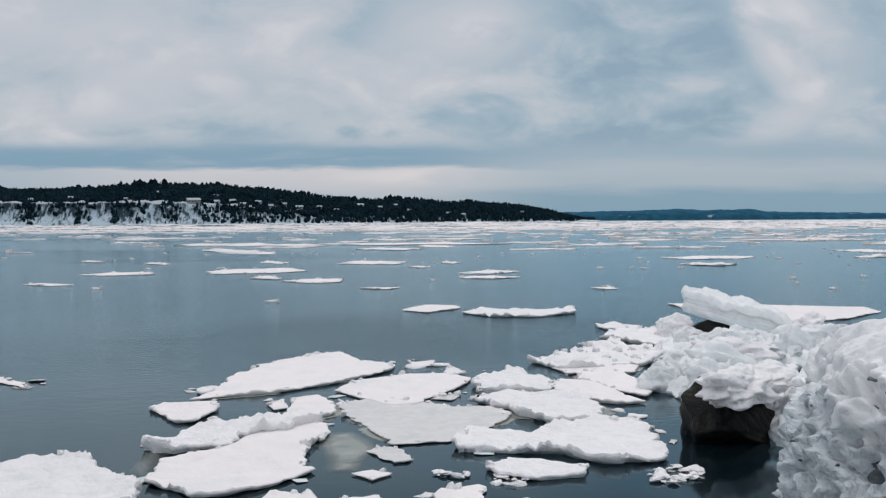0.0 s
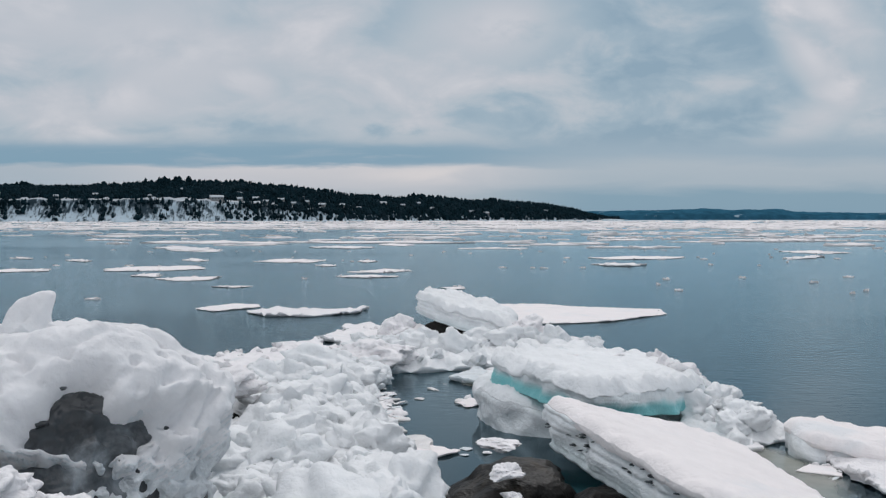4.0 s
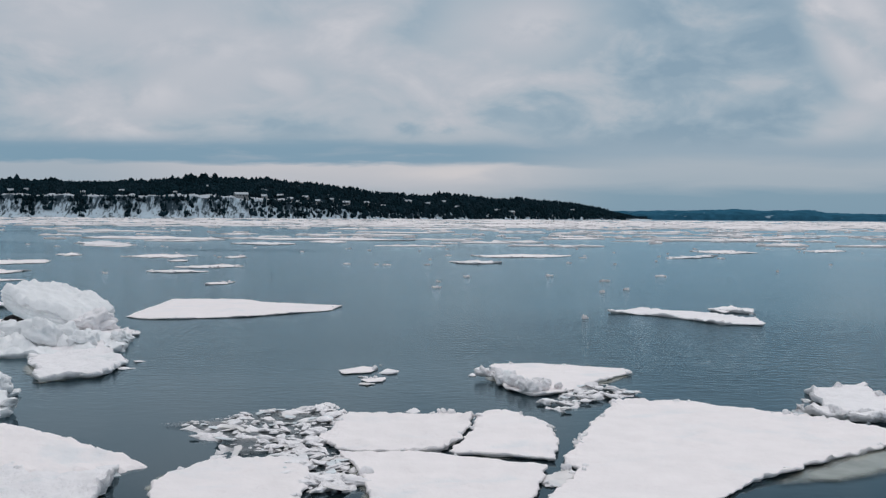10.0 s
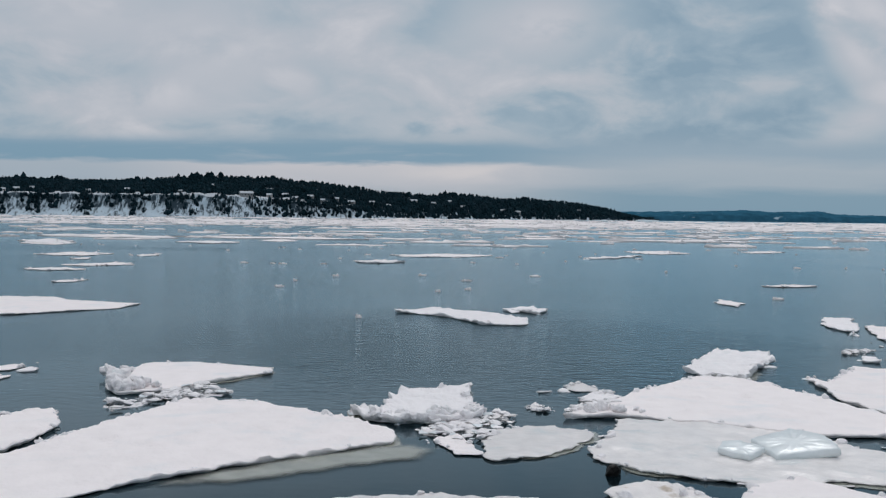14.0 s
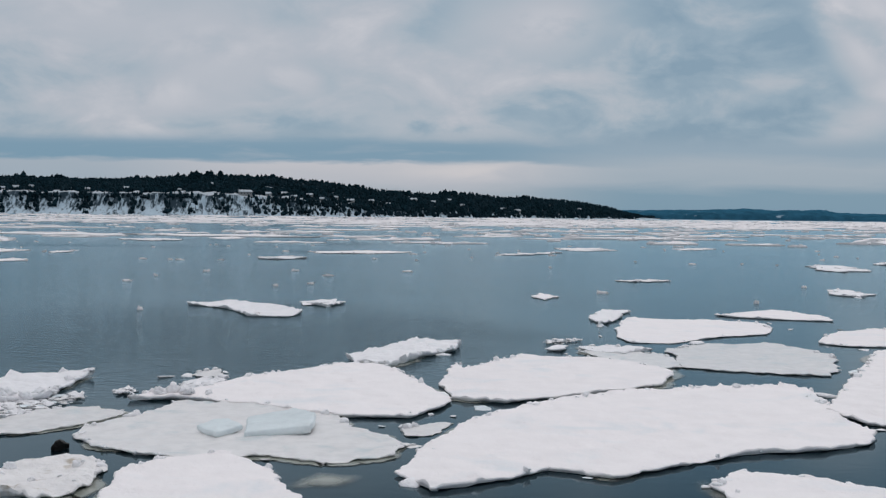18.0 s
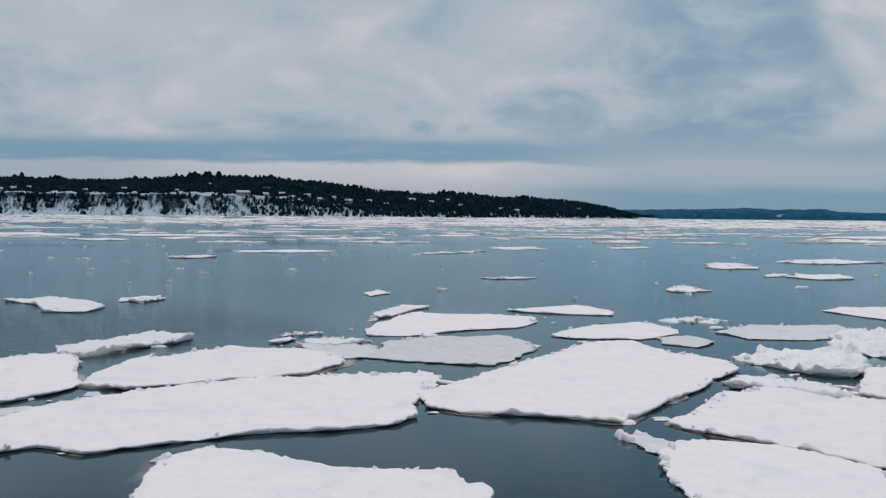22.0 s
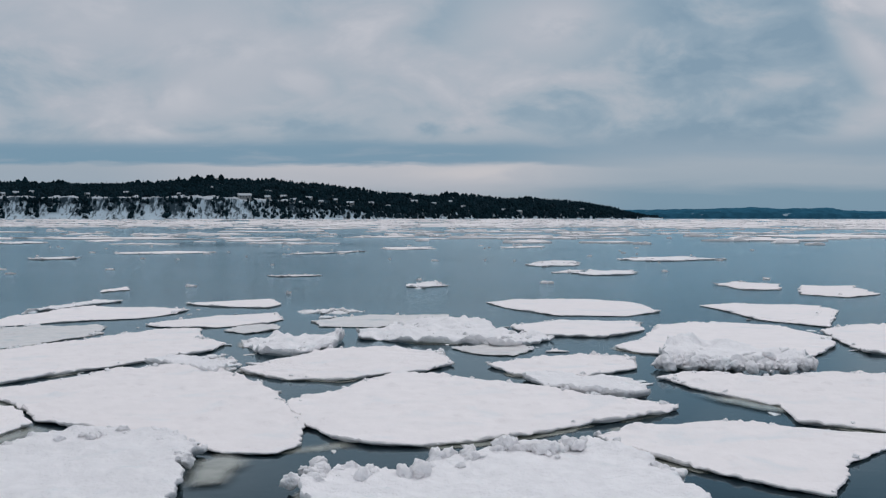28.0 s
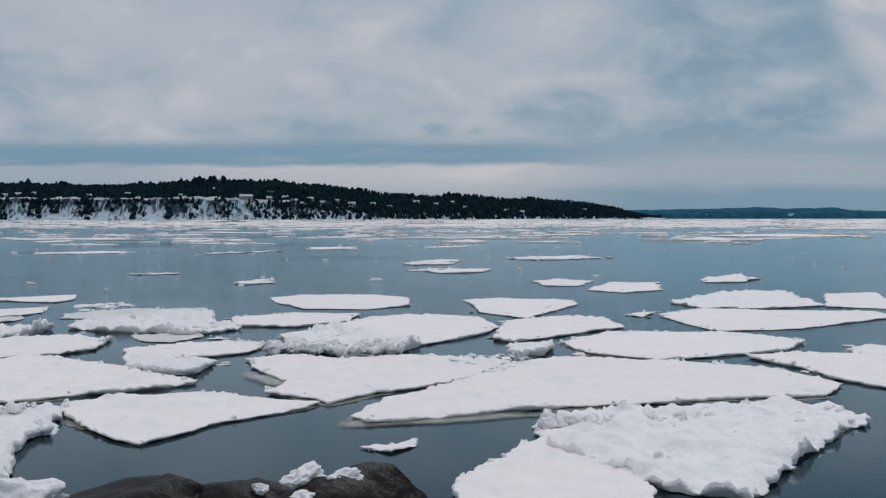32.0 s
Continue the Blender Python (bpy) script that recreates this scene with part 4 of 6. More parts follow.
floe("rough", (22.2, 26.8), (23.2, 24.9), (24.1, 24.7), (24.4, 25.9), (23.0, 28.2), (22.2, 28.4), (21.0, 27.8))
floe("rough", (24.1, 27.8), (24.9, 28.7), (24.8, 29.5), (23.9, 28.6))
floe("rough", (21.26, 13.60), (21.66, 13.29), (22.32, 13.49), (22.76, 13.86), (22.63, 14.80), (22.67, 15.77), (21.76, 15.62), (21.39, 13.96), (21.07, 14.13))
floe("flat", (22.39, 11.89), (22.65, 11.90), (22.41, 12.86), (22.14, 12.55))
floe("wet", (22.70, 11.79), (22.82, 11.61), (23.27, 11.94), (23.76, 12.35), (24.03, 12.77), (23.97, 13.07), (23.50, 13.35), (22.95, 13.17), (22.76, 12.30))
floe("flat", (24.07, 13.90), (24.63, 13.94), (25.66, 13.45), (26.68, 12.90), (27.45, 12.88), (27.87, 13.60), (27.92, 14.17), (27.53, 15.21), (26.95, 16.82), (26.39, 17.37), (25.05, 15.75), (24.32, 14.53), (23.76, 13.88))
floe("flat", (27.76, 15.23), (27.92, 14.17), (28.65, 13.95), (29.99, 14.73), (31.01, 15.48), (31.44, 16.53), (31.13, 17.66), (30.40, 18.25), (29.20, 18.34), (28.15, 16.81), (28.04, 17.39))
floe("wet", (23.98, 11.40), (24.51, 11.07), (25.33, 10.78), (26.03, 10.93), (26.67, 10.53), (27.23, 10.99), (27.60, 11.48), (26.99, 12.10), (26.37, 13.05), (25.88, 13.60), (25.19, 13.73), (24.50, 13.80), (23.95, 12.34), (23.83, 11.78))
floe("flat", (27.71, 9.66), (28.42, 10.08), (28.82, 10.52), (29.39, 10.12), (30.39, 10.82), (30.95, 11.21), (31.87, 11.39), (32.46, 11.68), (32.72, 12.18), (32.71, 13.08), (32.96, 14.88), (32.89, 15.34), (31.91, 15.27), (30.82, 14.96), (29.41, 14.21), (28.33, 13.00), (27.80, 11.86), (27.58, 11.05), (27.36, 10.24))
floe("rough", (26.39, 17.37), (26.97, 17.00), (28.00, 19.08), (28.13, 19.88), (27.32, 19.96), (26.83, 19.20), (26.20, 17.86))
floe("flat", (26.70, 8.86), (26.64, 9.31), (26.19, 10.29), (25.69, 10.95), (25.14, 10.69), (24.87, 10.02), (24.89, 9.24), (24.94, 8.95))
floe("flat", (31.4, 21.4), (31.5, 20.5), (32.3, 20.5), (33.5, 21.6), (34.7, 22.2), (35.2, 23.4), (35.2, 24.6), (34.1, 25.1), (33.3, 25.0), (32.3, 25.3), (31.6, 23.0))
floe("rough", (31.3, 23.5), (32.0, 24.9), (32.6, 27.1), (31.9, 27.0), (31.4, 25.5))
floe("flat", (35.0, 25.9), (36.1, 25.3), (37.2, 25.1), (37.4, 25.9), (36.7, 28.1), (34.7, 26.3))
floe("flat", (35.68, 20.28), (36.97, 20.20), (37.84, 20.93), (38.15, 21.98), (37.56, 23.66), (36.09, 22.34), (35.21, 20.71))
floe("wet", (32.74, 16.74), (33.88, 16.52), (34.29, 17.49), (34.92, 18.99), (34.20, 20.66), (32.96, 20.37), (31.96, 19.58), (31.75, 17.32))
floe("wet", (31.11, 16.95), (31.75, 17.32), (31.85, 18.76), (30.70, 19.48), (30.32, 19.04))
floe("wet", (37.34, 19.58), (37.80, 19.05), (38.40, 19.92), (38.08, 20.98), (37.37, 20.45))
floe("flat", (32.84, 12.82), (33.27, 12.48), (34.41, 12.20), (35.17, 11.92), (36.47, 14.01), (37.32, 15.50), (37.79, 16.20), (37.79, 17.31), (37.15, 17.95), (36.72, 19.65), (35.82, 19.41), (34.75, 17.43), (33.43, 15.00), (32.69, 13.59))
floe("flat", (35.30, 7.75), (35.63, 7.76), (36.42, 8.06), (37.01, 8.46), (37.22, 9.61), (36.58, 10.72), (35.80, 10.85), (35.30, 10.37), (35.15, 9.81), (35.22, 8.62), (34.97, 8.11))
floe("flat", (30.50, 8.17), (33.44, 8.27), (33.51, 8.84), (33.04, 9.46), (32.29, 9.53), (31.68, 9.82), (31.20, 10.13), (30.63, 10.39), (30.24, 9.87))
floe("flat", (36.01, 11.36), (36.57, 10.88), (37.22, 9.87), (37.79, 9.50), (38.60, 9.16), (39.31, 8.63), (39.78, 8.25), (40.34, 8.26), (40.53, 8.67), (40.31, 10.11), (39.68, 11.85), (38.80, 13.40), (38.23, 14.22), (37.57, 14.30), (36.83, 13.91), (36.12, 12.50), (35.68, 11.89))
floe("flat", (39.53, 13.07), (40.49, 12.89), (41.13, 13.60), (41.69, 13.86), (42.15, 14.55), (41.92, 16.15), (41.08, 16.58), (39.90, 16.39), (38.74, 13.89))
floe("flat", (40.32, 9.89), (40.81, 9.00), (41.28, 8.69), (41.86, 8.62), (42.77, 9.03), (43.82, 9.79), (44.84, 10.48), (45.02, 10.84), (44.07, 11.62), (42.88, 12.74), (41.28, 13.66), (40.67, 12.22), (40.08, 11.14), (40.04, 10.75))
floe("lumpy", (38.71, 15.79), (39.40, 15.51), (40.02, 16.88), (39.95, 18.04), (39.14, 18.25), (38.06, 17.54))
floe("lumpy", (40.41, 18.07), (41.60, 17.46), (43.33, 16.90), (44.09, 17.96), (43.14, 19.43), (42.57, 21.79), (41.28, 21.37), (40.15, 18.84))
floe("wet", (39.13, 20.38), (40.52, 20.36), (41.88, 21.27), (41.99, 23.03), (40.05, 23.29), (38.87, 21.64))
floe("brash", (38.3, 23.5), (39.4, 23.3), (40.0, 24.3), (39.3, 25.0), (38.0, 24.2))
floe("flat", (43.6, 25.1), (44.7, 23.1), (46.4, 22.9), (47.5, 24.1), (47.3, 27.0), (46.2, 28.0), (43.9, 27.9), (43.1, 26.9))
floe("flat", (43.86, 18.69), (45.26, 18.44), (46.29, 19.78), (46.38, 21.54), (44.63, 21.76), (43.39, 20.27))
floe("flat", (45.49, 16.04), (46.50, 15.65), (48.04, 15.06), (49.44, 17.25), (49.73, 18.45), (49.34, 20.76), (48.09, 21.13), (46.76, 20.72), (46.06, 18.39), (45.16, 16.91))
floe("ridge", (45.96, 14.13), (46.89, 14.14), (47.97, 14.50), (48.12, 15.60), (46.86, 16.38), (46.01, 16.37), (45.64, 14.74))
floe("flat", (49.53, 16.11), (49.96, 15.71), (51.42, 17.29), (52.53, 18.49), (52.37, 20.56), (51.15, 20.79), (49.94, 19.55))
floe("flat", (49.4, 22.1), (50.5, 20.5), (52.2, 24.5), (52.2, 25.4), (50.2, 26.0), (49.2, 25.4))
floe("flat", (43.07, 13.48), (44.09, 13.19), (45.03, 14.16), (45.24, 15.24), (44.47, 15.62), (43.50, 15.22), (42.73, 14.47))
floe("rough", (43.50, 12.33), (44.24, 11.57), (44.79, 11.58), (44.76, 12.91), (44.07, 13.37), (43.21, 13.18))
floe("flat", (45.75, 11.84), (46.34, 10.91), (46.25, 9.88), (46.88, 9.52), (47.16, 9.11), (47.68, 9.90), (48.71, 10.72), (49.56, 12.42), (49.66, 12.98), (48.04, 13.69), (46.91, 13.24), (45.77, 13.65), (45.23, 13.21))
floe("flat", (44.06, 8.20), (44.98, 7.05), (45.47, 6.72), (46.06, 7.94), (46.65, 8.53), (47.04, 9.18), (46.06, 9.51), (45.44, 9.87), (44.27, 9.66), (43.67, 9.13), high=0.045)
floe("flat", (47.81, 7.92), (48.65, 8.17), (49.48, 8.65), (50.93, 9.06), (52.47, 9.49), (53.91, 9.81), (54.45, 10.67), (54.01, 12.03), (52.46, 12.96), (50.67, 13.49), (49.67, 12.60), (48.47, 10.11), (47.89, 9.43), (47.57, 8.26))
floe("flat", (51.21, 14.02), (52.33, 13.23), (54.78, 14.44), (55.56, 15.72), (54.85, 17.16), (53.41, 17.46), (51.99, 17.34), (50.84, 15.67))
floe("flat", (54.02, 19.72), (54.40, 17.69), (56.37, 18.27), (59.52, 20.87), (59.71, 22.39), (57.41, 22.69), (55.36, 23.18), (53.86, 21.55))
floe("rough", (55.4, 23.2), (57.3, 23.2), (58.9, 24.1), (59.6, 29.6), (57.8, 29.5), (54.9, 25.0))
floe("flat", (58.9, 23.7), (60.5, 23.2), (61.3, 25.1), (62.4, 29.1), (60.5, 28.3))
floe("lumpy", (49.84, 6.47), (50.38, 5.52), (50.62, 4.92), (51.39, 4.53), (51.66, 5.13), (52.25, 6.00), (52.91, 7.06), (53.74, 8.08), (53.44, 8.73), (52.58, 9.11), (51.53, 8.52), (50.48, 8.32), (49.84, 7.96), (49.73, 7.31))
floe("flat", (48.90, 4.06), (50.48, 4.16), (50.61, 4.84), (50.55, 5.65), (50.19, 6.10), (50.04, 7.31), (49.50, 6.60), (49.08, 5.85), (48.81, 4.91))
floe("flat", (54.38, 12.34), (54.57, 11.19), (55.12, 10.19), (56.07, 12.36), (56.22, 13.85), (54.85, 14.06), (53.87, 13.67))
floe("flat", (55.95, 13.84), (56.53, 13.85), (56.96, 14.87), (56.81, 15.29), (56.00, 14.62))
floe("flat", (48.17, 6.40), (48.41, 6.72), (48.40, 7.00), (48.15, 6.72), (47.83, 6.63))
floe("flat", (49.4, 23.1), (49.8, 21.5), (51.2, 23.1), (52.3, 26.0), (50.0, 26.6), (49.0, 26.0))
floe("flat", (52.0, 32.3), (53.2, 32.3), (54.0, 35.0), (53.0, 36.4), (51.7, 35.0))
floe("flat", (54.2, 29.0), (55.7, 30.3), (56.3, 34.0), (54.7, 34.6), (53.2, 30.3))
floe("rough", (58.2, 34.5), (59.6, 34.5), (60.7, 36.4), (60.8, 39.2), (58.8, 36.6))
floe("rough", (48.1, 40.6), (49.8, 41.4), (50.2, 44.2), (48.5, 44.5), (47.3, 42.2))
floe("rough", (47.9, 50.4), (49.0, 52.9), (47.8, 55.4), (46.6, 52.5))
floe("rough", (54.7, 55.1), (57.8, 57.5), (56.2, 61.6), (52.6, 58.6))
floe("rough", (41.30, 4.80), (43.00, 4.40), (44.80, 5.00), (44.41, 5.79), (44.05, 7.78), (44.25, 7.22), (43.99, 8.28), (43.63, 8.91), (42.89, 8.64), (42.13, 7.80), (41.69, 7.37), (41.08, 7.37), (40.81, 6.77))
floe("rough", (37.75, 6.18), (39.77, 6.29), (39.73, 6.75), (39.46, 7.65), (39.57, 8.21), (39.18, 8.84), (38.24, 9.24), (37.68, 9.09), (37.38, 8.30), (36.98, 7.94), (37.58, 8.48), (37.31, 7.90), (37.23, 7.47))
floe("wet", (21.31, 9.21), (23.51, 9.39), (23.52, 9.85), (22.85, 10.25), (21.73, 10.29), (20.94, 10.02))
floe("lumpy", (23.89, 9.25), (24.70, 9.37), (24.71, 10.09), (24.54, 10.59), (23.90, 10.67), (23.62, 9.84), snow=STAINED_SNOW)
floe("wet", (35.23, 10.40), (35.60, 10.81), (35.30, 11.30), (35.01, 11.22))
floe("flat", (30.8, 30.6), (31.3, 31.7), (30.9, 32.8), (30.5, 31.6))
floe("rough", (24.8, 27.5), (25.1, 28.8), (24.5, 29.1), (24.1, 28.3))
floe("flat", (35.7, 39.4), (36.6, 40.1), (36.1, 40.9), (35.1, 40.0))
floe("flat", (47.3, 79.6), (49.8, 82.5), (49.5, 85.1), (47.3, 82.8))
floe("flat", (-5.54, 17.63), (-6.35, 18.18), (-5.39, 17.17))
floe("flat", (41.3, 33.5), (41.9, 34.7), (41.3, 36.0), (40.8, 35.0))
floe("flat", (44.23, 16.28), (43.99, 16.53), (43.81, 16.27))
floe("rough", (9.99, 17.56), (10.64, 16.12), (11.37, 16.66), (11.42, 18.21), (10.82, 18.92), (9.83, 20.99), (9.20, 19.31))
floe("rough", (6.1, 20.4), (7.8, 20.5), (9.3, 20.2), (10.2, 21.3), (10.3, 22.3), (9.1, 23.6), (7.5, 24.2), (5.8, 24.5), (4.8, 22.5))
floe("brash", (14.08, 12.10), (14.20, 11.33), (14.81, 11.70), (15.22, 11.84), (15.32, 13.00), (15.18, 14.36), (13.91, 13.75), (13.25, 13.15))
floe("brash", (18.10, 13.81), (18.48, 14.56), (19.39, 15.58), (18.79, 16.12), (18.13, 15.25), (17.75, 14.15))
floe("brash", (14.98, 10.87), (15.38, 10.11), (15.73, 10.26), (15.64, 11.10), (15.39, 12.04), (14.91, 12.87), (14.46, 12.28))
floe("brash", (22.14, 12.59), (22.49, 13.04), (23.02, 13.70), (23.16, 14.31), (22.34, 13.67), (22.04, 13.11))
floe("brash", (22.69, 12.46), (23.14, 13.57), (23.00, 14.49), (22.07, 13.76), (22.07, 12.42))
floe("brash", (38.05, 13.89), (38.70, 13.91), (38.58, 14.41), (38.16, 15.82), (37.76, 14.92))
floe("brash", (49.21, 11.83), (49.26, 11.13), (50.15, 12.88), (50.04, 14.08), (48.41, 13.74))
floe("sunken", (-0.53, 11.41), (-0.14, 11.49), (0.10, 12.61), (-0.10, 13.38), (-0.51, 13.75), (-0.67, 12.97))
floe("sunken", (10.30, 9.80), (10.73, 9.80), (11.02, 10.54), (10.92, 11.92), (10.67, 12.77), (10.10, 11.91))
floe("sunken", (20.35, 10.55), (21.10, 11.16), (22.00, 11.60), (22.25, 12.10), (21.90, 12.44), (21.06, 12.04), (20.01, 11.23), (19.40, 10.50))
floe("sunken", (36.72, 8.03), (37.21, 8.19), (37.65, 9.05), (37.73, 9.51), (37.22, 9.75), (37.00, 8.82))
floe("sunken", (39.72, 6.76), (40.11, 7.08), (40.26, 8.03), (39.70, 8.48), (39.52, 7.91))
floe("sunken", (47.51, 7.62), (48.15, 7.72), (49.75, 8.51), (49.85, 8.95), (47.67, 8.62), (47.32, 7.87))
floe("sunken", (30.43, 8.79), (30.30, 10.35), (30.12, 10.12), (30.16, 9.09))
floe("sunken", (47.53, 7.59), (48.43, 7.72), (50.27, 8.42), (50.39, 8.71), (49.27, 8.55), (47.99, 8.38), (47.35, 7.83))
floe("sunken", (-2.32, 11.36), (-2.26, 11.57), (-2.28, 12.83), (-2.51, 12.71), (-2.60, 11.83))
floe("sunken", (45.51, 11.42), (46.24, 10.36), (46.41, 10.77), (45.34, 12.39), (44.53, 13.21))
floe("sunken", (40.18, 8.25), (40.73, 8.33), (41.11, 8.62), (41.05, 9.01), (40.15, 8.49))
floe("sunken", (26.35, 9.70), (27.00, 9.75), (27.20, 10.25), (26.60, 10.40))
floe("rough", (29.98, 19.09), (30.17, 19.75), (29.97, 19.90), (29.70, 19.22))
floe("rough", (37.90, 14.16), (38.46, 13.48), (38.55, 14.08), (37.68, 15.26), (37.15, 14.55))
floe("flat", (37.90, 14.42), (38.53, 14.95), (37.87, 15.48), (37.15, 14.92))
floe("rough", (38.33, 14.01), (38.61, 14.19), (38.46, 14.82), (38.04, 14.61))
floe("wet", (42.64, 15.88), (43.20, 15.68), (43.59, 16.57), (43.41, 17.63), (42.20, 16.78))
floe("rough", (49.83, 13.28), (50.40, 13.92), (50.66, 15.33), (49.79, 14.80))
floe("flat", (53.35, 20.83), (53.93, 22.20), (53.10, 21.49))
floe("wet", (24.14, 15.80), (24.48, 15.91), (24.36, 16.53), (24.04, 16.36))
floe("brash", (23.54, 14.29), (23.73, 14.55), (23.47, 14.87), (23.27, 14.64))
floe("rough", (24.37, 14.88), (24.73, 15.19), (24.65, 15.66), (24.08, 15.23))
floe("wet", (27.44, 11.93), (27.69, 12.00), (27.97, 12.64), (27.74, 12.72), (27.42, 12.26))
floe("brash", (29.98, 19.89), (30.56, 20.76), (30.30, 21.09), (29.74, 20.34))
floe("rough", (30.47, 19.10), (31.06, 18.79), (31.65, 19.36), (30.95, 19.68), (30.39, 19.71))
floe("rough", (1.23, 17.63), (1.44, 17.85), (1.34, 18.51), (1.12, 18.01))
floe("wet", (1.06, 15.46), (1.18, 15.96), (0.84, 15.61))
floe("brash", (2.83, 10.69), (3.24, 10.89), (3.30, 11.31), (3.05, 11.43), (2.59, 11.01))
floe("brash", (0.63, 11.14), (0.95, 11.07), (1.03, 11.35), (0.48, 11.43))
floe("brash", (1.24, 10.75), (1.52, 10.89), (1.42, 11.27), (1.12, 11.14))
floe("brash", (6.08, 14.97), (6.34, 13.44), (6.65, 13.26), (6.69, 14.94), (6.45, 16.35), (5.92, 15.88))
floe("flat", (6.97, 11.72), (7.25, 11.98), (6.93, 12.33), (6.55, 12.12))
floe("flat", (7.52, 14.65), (7.76, 14.89), (7.63, 15.21), (7.38, 14.91))
floe("rough", (7.73, 16.55), (8.08, 17.65), (7.88, 17.97), (7.41, 17.07), snow=ICE)
floe("rough", (10.12, 11.86), (10.58, 11.86), (10.63, 12.13), (10.23, 12.51), (9.87, 12.28))
floe("flat", (10.97, 10.77), (11.04, 11.15), (10.85, 11.22), (10.64, 10.99))
floe("wet", (17.46, 10.47), (17.59, 10.47), (17.75, 10.82), (17.69, 11.11), (17.48, 10.72))
floe("brash", (24.27, 14.19), (24.73, 14.97), (24.53, 16.05), (23.85, 14.37), (23.34, 14.34))
floe("flat", (-1.36, 14.89), (-1.19, 15.04), (-1.28, 15.57), (-1.49, 15.41))
floe("rough", (-2.55, 16.26), (-2.40, 16.45), (-2.55, 16.77), (-2.68, 16.58))
floe("flat", (2.4, 55.6), (2.9, 56.8), (2.5, 58.5), (1.9, 57.3))
floe("flat", (-12.3, 62.6), (-12.6, 64.6), (-14.0, 66.3), (-14.0, 64.7))
floe("flat", (-17.3, 67.1), (-17.5, 68.7), (-19.3, 70.6), (-19.0, 68.8))
floe("rough", (-9.8, 83.0), (-9.4, 89.0), (-15.0, 98.5), (-14.9, 91.3))
floe("flat", (-5.5, 62.4), (-5.3, 64.3), (-6.8, 67.2), (-7.0, 64.9))
floe("flat", (4.6, 60.7), (5.1, 62.6), (4.6, 65.3), (4.1, 62.6))
floe("flat", (7.0, 97.2), (8.0, 102.6), (5.4, 108.6), (4.4, 102.1))
floe("rough", (2.7, 88.4), (4.2, 92.9), (0.2, 97.6), (-1.2, 92.2))
floe("flat", (1.2, 60.7), (2.0, 64.5), (-1.4, 66.6), (-1.8, 63.0))
floe("flat", (-8.1, 80.7), (-8.2, 86.4), (-14.2, 92.8), (-11.9, 83.9))
floe("flat", (18.5, 56.3), (20.0, 58.1), (18.9, 59.8), (17.5, 57.9))
floe("flat", (37.7, 74.1), (40.7, 76.6), (39.6, 79.4), (36.7, 77.3))
floe("flat", (46.1, 78.8), (49.0, 81.5), (49.0, 84.0), (46.2, 81.8))
floe("rough", (19.0, 55.2), (20.3, 56.9), (18.8, 58.5), (17.7, 56.1))
floe("flat", (34.9, 39.4), (36.2, 40.1), (35.8, 40.8), (34.5, 39.9))
floe("flat", (46.5, 42.5), (47.8, 43.4), (48.2, 44.6), (47.1, 44.0))
floe("rough", (53.2, 54.4), (57.3, 57.2), (56.0, 59.8), (51.6, 57.0))
floe("rough", (46.5, 48.1), (48.5, 49.8), (48.3, 53.1), (46.0, 49.9))
floe("rough", (40.9, 32.5), (41.7, 33.9), (41.4, 35.8), (40.5, 34.0))

# ---- ice and rocks piled on the shore ----


def rock(x, y, z, a, b, c, seed, turn=0.0, label="dark wet boulder at the edge of the water"):
    """A broken boulder with flattened faces."""
    bm = bmesh.new()
    bmesh.ops.create_icosphere(bm, subdivisions=4, radius=1.0)
    rnd = random.Random(seed)
    cuts = [(Vector((rnd.gauss(0, 1), rnd.gauss(0, 1), rnd.gauss(0, 0.9))).normalized(), rnd.uniform(0.55, 0.85)) for _ in range(16)]
    for v in bm.verts:
        p = v.co.copy()
        for way, far in cuts:
            over = p.dot(way) - far
            if over > 0:
                p -= way * over
        p *= 1 + 0.12 * wobble(p.x + seed, p.y, p.z, 0.5) + 0.06 * wobble(p.x, p.y + seed, p.z, 0.2) - 0.10 * max(0.0, 0.12 - abs(wobble(p.x, p.y + seed, p.z, 0.7))) / 0.12
        v.co = (p.x * a, p.y * b, p.z * c)
    me = bpy.data.meshes.new("rock")
    bm.to_mesh(me)
    bm.free()
    me.materials.append(ROCK)
    me.polygons.foreach_set("use_smooth", [True] * len(me.polygons))
    ob = new("rock", me)
    ob.matrix_basis = pose(x, y, z, 0, 0, turn)
    return tagged(ob, label, "rock", "rocks along the shore")


